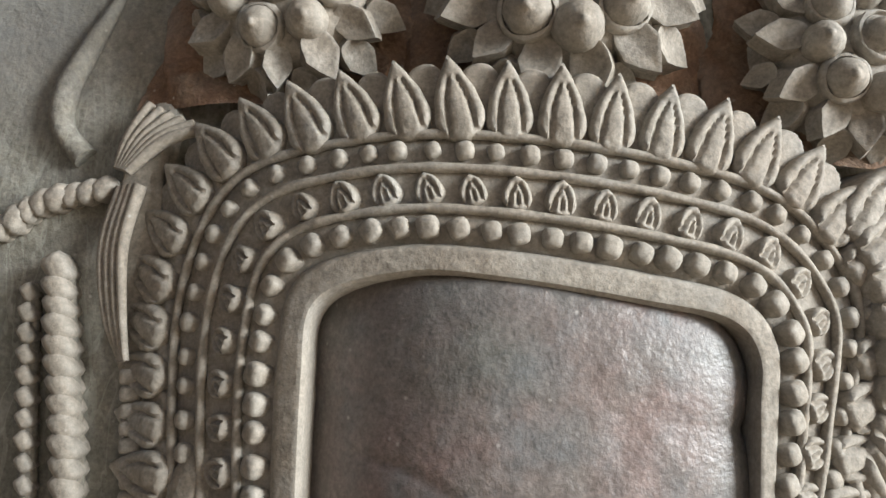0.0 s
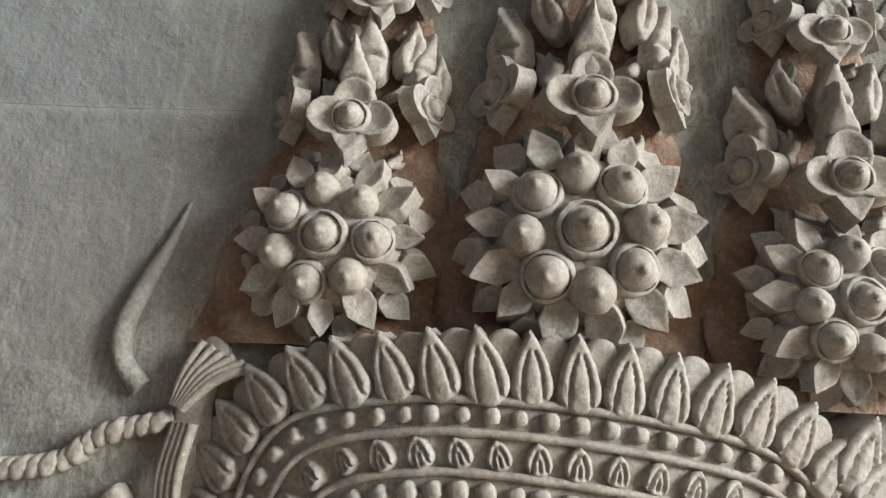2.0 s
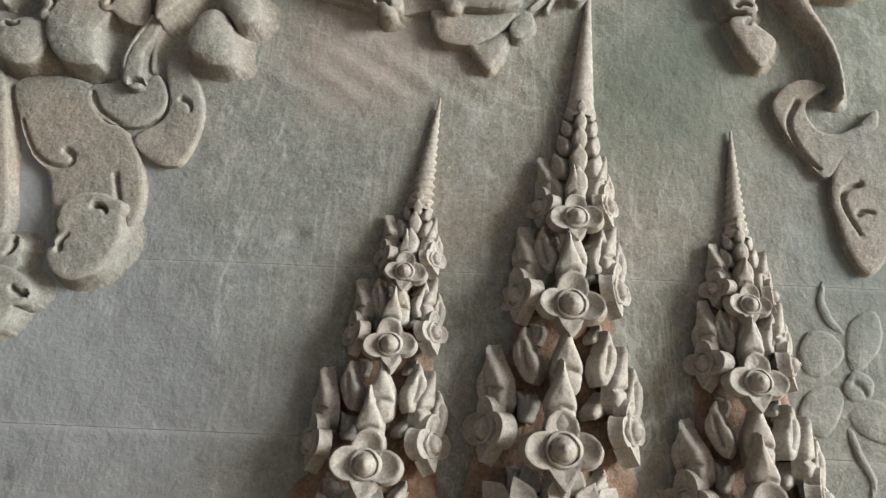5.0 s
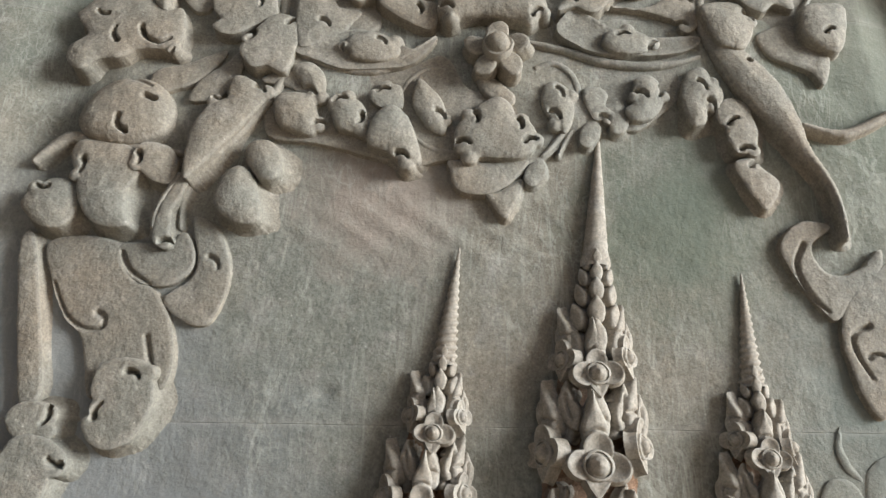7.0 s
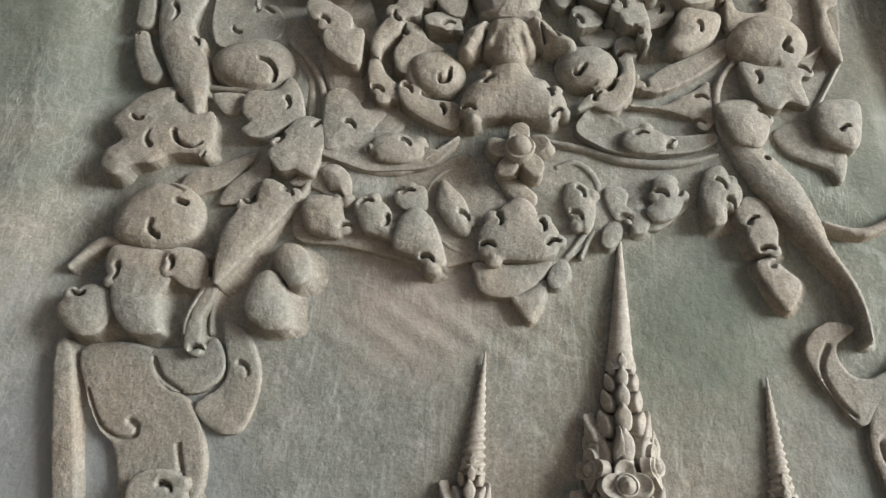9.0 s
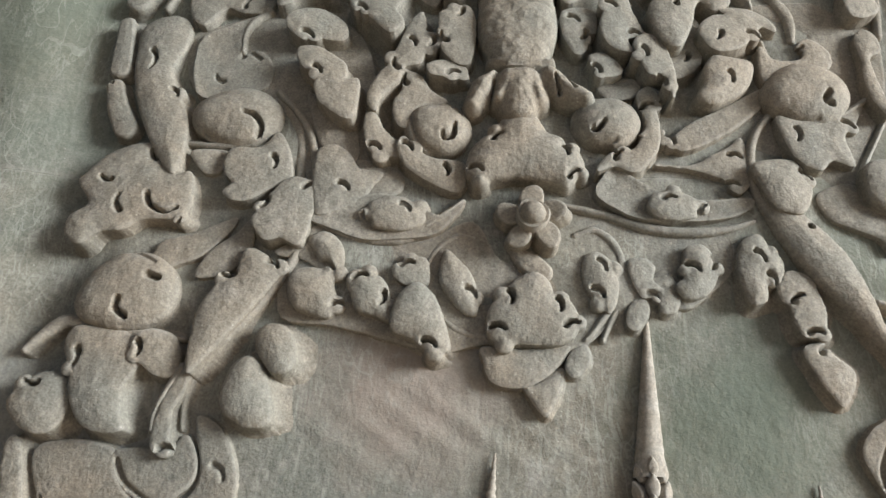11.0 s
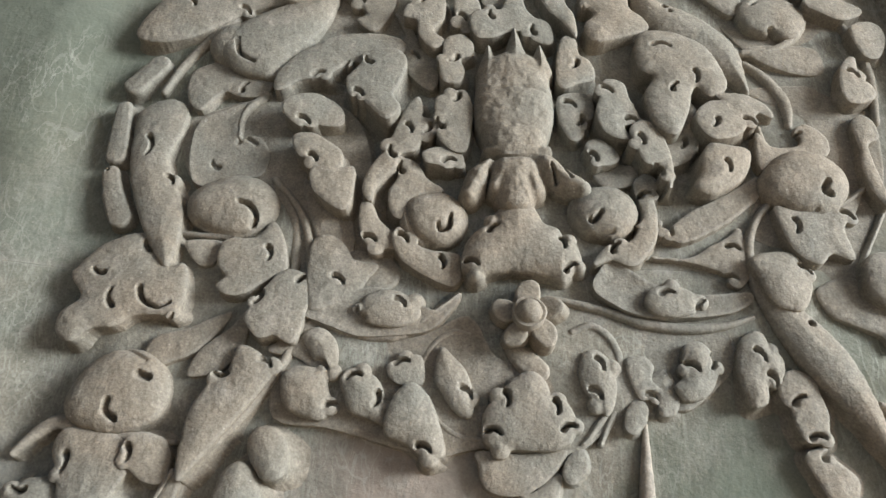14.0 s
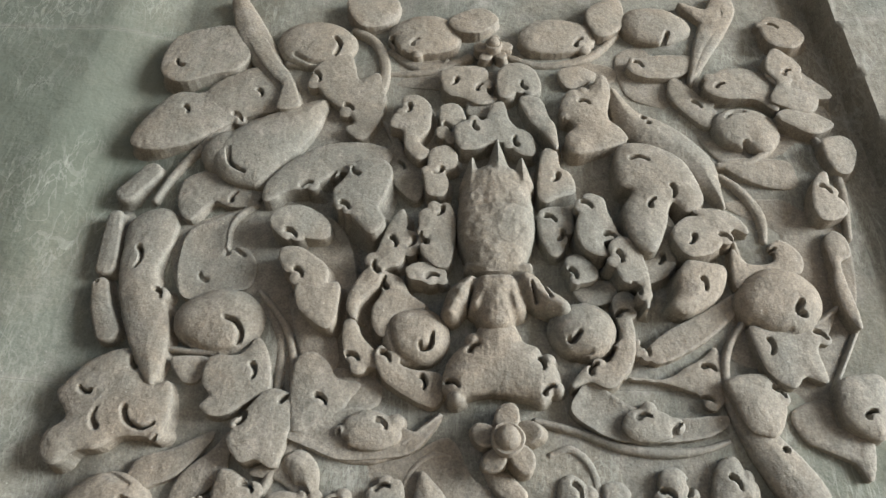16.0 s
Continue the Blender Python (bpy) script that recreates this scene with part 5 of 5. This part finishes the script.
cut_leaf(spray_crown, 22, [(89, 2267), (101, 2277), (110, 2269), (104, 2256), (104, 2235), (101, 2214), (91, 2198), (79, 2188), (63, 2193), (48, 2188), (60, 2204), (79, 2209), (89, 2224), (92, 2245)], [[(89, 2243), (86, 2227)], [(92, 2254), (96, 2256)], [(64, 2200), (69, 2207)]])
cut_leaf(spray_crown, 32, [(68, 2357), (73, 2371), (88, 2368), (91, 2354), (97, 2338), (98, 2326), (84, 2321), (87, 2307), (68, 2312), (61, 2331)], [[(69, 2362), (73, 2359)], [(87, 2329), (92, 2328)]])
cut_leaf(spray_crown, 34, [(89, 2315), (101, 2326), (113, 2320), (119, 2298), (120, 2276), (115, 2255), (113, 2277), (98, 2280), (92, 2295)], [[(96, 2309), (97, 2304)], [(106, 2277), (108, 2273)]])
cut_leaf(spray_crown, 26, [(50, 2302), (61, 2311), (74, 2302), (77, 2288), (61, 2281), (54, 2290)], [[(54, 2294), (58, 2285)]])
cut_leaf(spray_crown, 28, [(36, 2423), (49, 2425), (51, 2406), (61, 2399), (64, 2379), (48, 2371), (34, 2364), (29, 2379)], [[(49, 2397), (46, 2392)]])
cut_leaf(spray_crown, 26, [(30, 2354), (57, 2359), (59, 2335), (46, 2332), (50, 2317), (39, 2309), (29, 2329)], [[(35, 2349), (39, 2347)], [(50, 2334), (47, 2329)]])
cut_leaf(spray_crown, 22, [(-116, 2590), (-94, 2615), (-54, 2610), (-50, 2577), (-79, 2562), (-110, 2566)], [[(-98, 2573), (-92, 2581)]], dome=5)
cut_leaf(spray_crown, 22, [(19, 2589), (46, 2615), (96, 2610), (101, 2582), (68, 2567), (31, 2567)], [[(81, 2577), (88, 2586)]], dome=5)
cut_leaf(spray_crown, 22, [(-57, 2617), (-23, 2638), (-3, 2617), (-24, 2593), (-50, 2597)])
cut_leaf(scroll_centre, 8, [(-183, 2141), (-140, 2129), (-89, 2132), (-51, 2149), (-30, 2116), (3, 2111), (26, 2144), (69, 2146), (119, 2140), (153, 2142), (151, 2114), (128, 2089), (102, 2076), (64, 2097), (58, 2073), (32, 2048), (8, 2042), (-43, 2047), (-71, 2041), (-95, 2045), (-152, 2060), (-195, 2067), (-199, 2104), (-188, 2134)], dome=0.5, lean=0.1, name="broad_leaf")
cut_leaf(scroll_left, 9, [(-312, 2335), (-280, 2355), (-244, 2369), (-217, 2376), (-160, 2350), (-137, 2294), (-140, 2237), (-113, 2201), (-134, 2171), (-176, 2151), (-187, 2185), (-196, 2215), (-217, 2258), (-240, 2275), (-293, 2272)], dome=0.5, lean=0.1, name="broad_leaf")
cut_leaf(scroll_right, 9, [(205, 2373), (255, 2381), (280, 2374), (309, 2367), (313, 2323), (301, 2265), (265, 2202), (259, 2159), (223, 2158), (219, 2201), (182, 2221), (199, 2264), (231, 2253), (258, 2287), (240, 2316), (251, 2341)], dome=0.5, lean=0.1, name="broad_leaf")
cut_leaf(scroll_upper_left, 8, [(-273, 2554), (-219, 2572), (-169, 2581), (-129, 2554), (-122, 2496), (-146, 2449), (-180, 2441), (-224, 2426), (-243, 2397), (-283, 2369), (-318, 2349), (-294, 2425), (-263, 2487), (-229, 2503)], dome=0.5, lean=0.1, name="broad_leaf")
cut_leaf(scroll_right, 8, [(126, 2572), (172, 2590), (229, 2599), (234, 2555), (300, 2555), (337, 2490), (325, 2423), (294, 2388), (271, 2429), (227, 2401), (211, 2429), (169, 2489), (131, 2513)], dome=0.5, lean=0.1, name="broad_leaf")
cut_leaf(spray_crown, 9, [(-136, 2571), (-67, 2562), (-5, 2545), (57, 2562), (118, 2554), (115, 2528), (54, 2516), (-6, 2511), (-66, 2519), (-127, 2528)], dome=0.5, lean=0.1, name="broad_leaf")
cut_leaf(scroll_left, 7, [(-356, 1968), (-332, 1976), (-302, 1971), (-296, 1955), (-283, 1939), (-267, 1933), (-252, 1911), (-245, 1886), (-245, 1865), (-251, 1858), (-262, 1869), (-282, 1877), (-297, 1873), (-301, 1852), (-314, 1893), (-330, 1910), (-345, 1936)], [[(-306, 1914), (-300, 1910), (-301, 1903), (-314, 1902), (-330, 1913), (-344, 1938)], [(-266, 1896), (-260, 1877), (-253, 1860)]], dome=0.5, lean=0.0)
cut_leaf(scroll_left, 17, [(-294, 1855), (-292, 1871), (-277, 1878), (-262, 1875), (-252, 1856), (-254, 1837), (-264, 1821), (-279, 1816), (-292, 1824), (-296, 1835), (-287, 1841)], [[(-289, 1837), (-287, 1842)], [(-272, 1869), (-270, 1868)]], dome=1.0, lean=0.12)
cut_leaf(scroll_left, 7, [(-300, 1968), (-278, 1971), (-264, 1968), (-251, 1980), (-241, 1965), (-241, 1949), (-255, 1937), (-271, 1936), (-288, 1943), (-297, 1956)], [[(-297, 1962), (-288, 1948), (-271, 1937)]], dome=0.5, lean=0.0)
cut_leaf(scroll_left, 15, [(-272, 1972), (-271, 1996), (-262, 2022), (-253, 2027), (-257, 2008), (-262, 1995), (-261, 1976), (-264, 1967)], [[(-266, 1970), (-261, 1969)]], dome=1.0, lean=0.12)
cut_leaf(scroll_left, 7, [(-246, 1992), (-230, 1987), (-218, 1970), (-211, 1947), (-214, 1924), (-224, 1906), (-241, 1908), (-259, 1923), (-253, 1932), (-240, 1942), (-238, 1960)], [[(-229, 1960), (-221, 1950)]], dome=0.5, lean=0.0)
cut_leaf(scroll_left, 15, [(-351, 1835), (-341, 1846), (-320, 1844), (-319, 1831), (-328, 1823), (-341, 1823)], [[(-323, 1843), (-326, 1832)]], dome=1.0, lean=0.12)
cut_leaf(scroll_left, 16, [(-348, 1812), (-339, 1823), (-321, 1822), (-307, 1813), (-304, 1803), (-312, 1802), (-317, 1781), (-339, 1777), (-353, 1797)], [[(-307, 1805), (-311, 1807)]], dome=1.0, lean=0.12)
cut_leaf(scroll_left, 12, [(-375, 1967), (-365, 1973), (-346, 1909), (-333, 1859), (-338, 1845), (-347, 1847), (-363, 1909)], dome=1.0, lean=0.12)
cut_leaf(scroll_left, 14, [(-193, 2273), (-159, 2246), (-146, 2214), (-158, 2187), (-175, 2212), (-187, 2245)])
cut_leaf(scroll_left, 13, [(-147, 2204), (-112, 2194), (-110, 2174), (-133, 2168), (-154, 2184)], [[(-134, 2182), (-130, 2187)]])
cut_leaf(scroll_right, 17, [(139, 2367), (155, 2348), (149, 2305), (127, 2286), (112, 2292), (127, 2323)], [[(139, 2314), (135, 2305)]])
cut_leaf(spray_crown, 15, [(58, 2282), (89, 2289), (92, 2271), (66, 2264)])
cut_leaf(scroll_right, 18, [(201, 2318), (212, 2305), (238, 2308), (245, 2331), (263, 2319), (259, 2299), (227, 2293), (199, 2281)], [[(234, 2314), (241, 2322)]])
cut_leaf(spray_crown, 15, [(-125, 2474), (-113, 2443), (-121, 2427), (-108, 2392), (-85, 2372), (-80, 2407), (-98, 2425), (-108, 2452)], [[(-105, 2418), (-100, 2411)]])
cut_leaf(spray_crown, 18, [(-31, 2507), (-3, 2491), (-13, 2478), (-37, 2479)])
cut_leaf(spray_crown, 18, [(59, 2535), (79, 2547), (100, 2537), (71, 2514)])
cut_leaf(scroll_right, 16, [(182, 2534), (205, 2508), (219, 2482), (203, 2465), (174, 2504)], [[(197, 2498), (202, 2492)]])
cut_leaf(scroll_left, 13, [(-226, 2149), (-238, 2135), (-257, 2117), (-263, 2098), (-241, 2103), (-226, 2121)])
cut_leaf(scroll_left, 13, [(-295, 2126), (-270, 2135), (-240, 2150), (-258, 2120), (-282, 2107), (-299, 2102)])
cut_leaf(scroll_centre, 13, [(-204, 2118), (-192, 2128), (-174, 2146), (-166, 2136), (-151, 2128), (-144, 2105), (-162, 2100), (-181, 2113)], [[(-164, 2118), (-159, 2114)]])

low_relief_right = thing("incised_foliage", "shallow incised foliage outline on the grey-green wall", "incised foliage", GROUP)
cut_leaf(low_relief_right, 7, [(212, 1972), (221, 1988), (236, 1997), (254, 1992), (237, 1977), (240, 1959), (254, 1952), (272, 1959), (289, 1974), (285, 1955), (263, 1936), (247, 1918), (239, 1920), (229, 1935), (220, 1950)], [[(230, 1977), (222, 1959), (229, 1936), (240, 1923)], [(263, 1978), (255, 1981), (240, 1973), (244, 1957), (258, 1954), (275, 1962)]], dome=0.5, lean=0.0)
cut_leaf(low_relief_right, 7, [(246, 1901), (253, 1928), (275, 1951), (302, 1961), (298, 1903), (280, 1861), (263, 1845), (252, 1864), (248, 1885)], [[(267, 1912), (255, 1906), (254, 1893), (262, 1873)], [(263, 1889), (273, 1890)]], dome=0.5, lean=0.0)
cut_leaf(low_relief_right, 2.5, [(211, 1790), (220, 1804), (235, 1803), (241, 1789), (227, 1775), (214, 1776)], dome=1.0, lean=0.12, material=WALL)
cut_leaf(low_relief_right, 2.5, [(242, 1791), (248, 1811), (266, 1820), (268, 1800), (257, 1784), (245, 1778)], dome=1.0, lean=0.12, material=WALL)
cut_leaf(low_relief_right, 2.5, [(206, 1750), (216, 1765), (234, 1768), (236, 1755), (223, 1736), (212, 1739)], dome=1.0, lean=0.12, material=WALL)
cut_leaf(low_relief_right, 2.5, [(237, 1750), (251, 1761), (264, 1757), (265, 1734), (247, 1737)], dome=1.0, lean=0.12, material=WALL)
cut_leaf(low_relief_right, 3.5, [(237, 1769), (247, 1779), (257, 1773), (254, 1762), (241, 1759)], [[(245, 1770), (247, 1767)]], dome=1.0, lean=0.12, material=WALL)
cut_leaf(low_relief_right, 2.5, [(235, 1842), (228, 1825), (232, 1810), (243, 1803), (241, 1808), (236, 1816), (233, 1827)], dome=1.0, lean=0.12, material=WALL)
cut_leaf(low_relief_right, 2.5, [(236, 1741), (239, 1725), (246, 1710), (246, 1700), (250, 1711), (244, 1726), (240, 1740)], dome=1.0, lean=0.12, material=WALL)
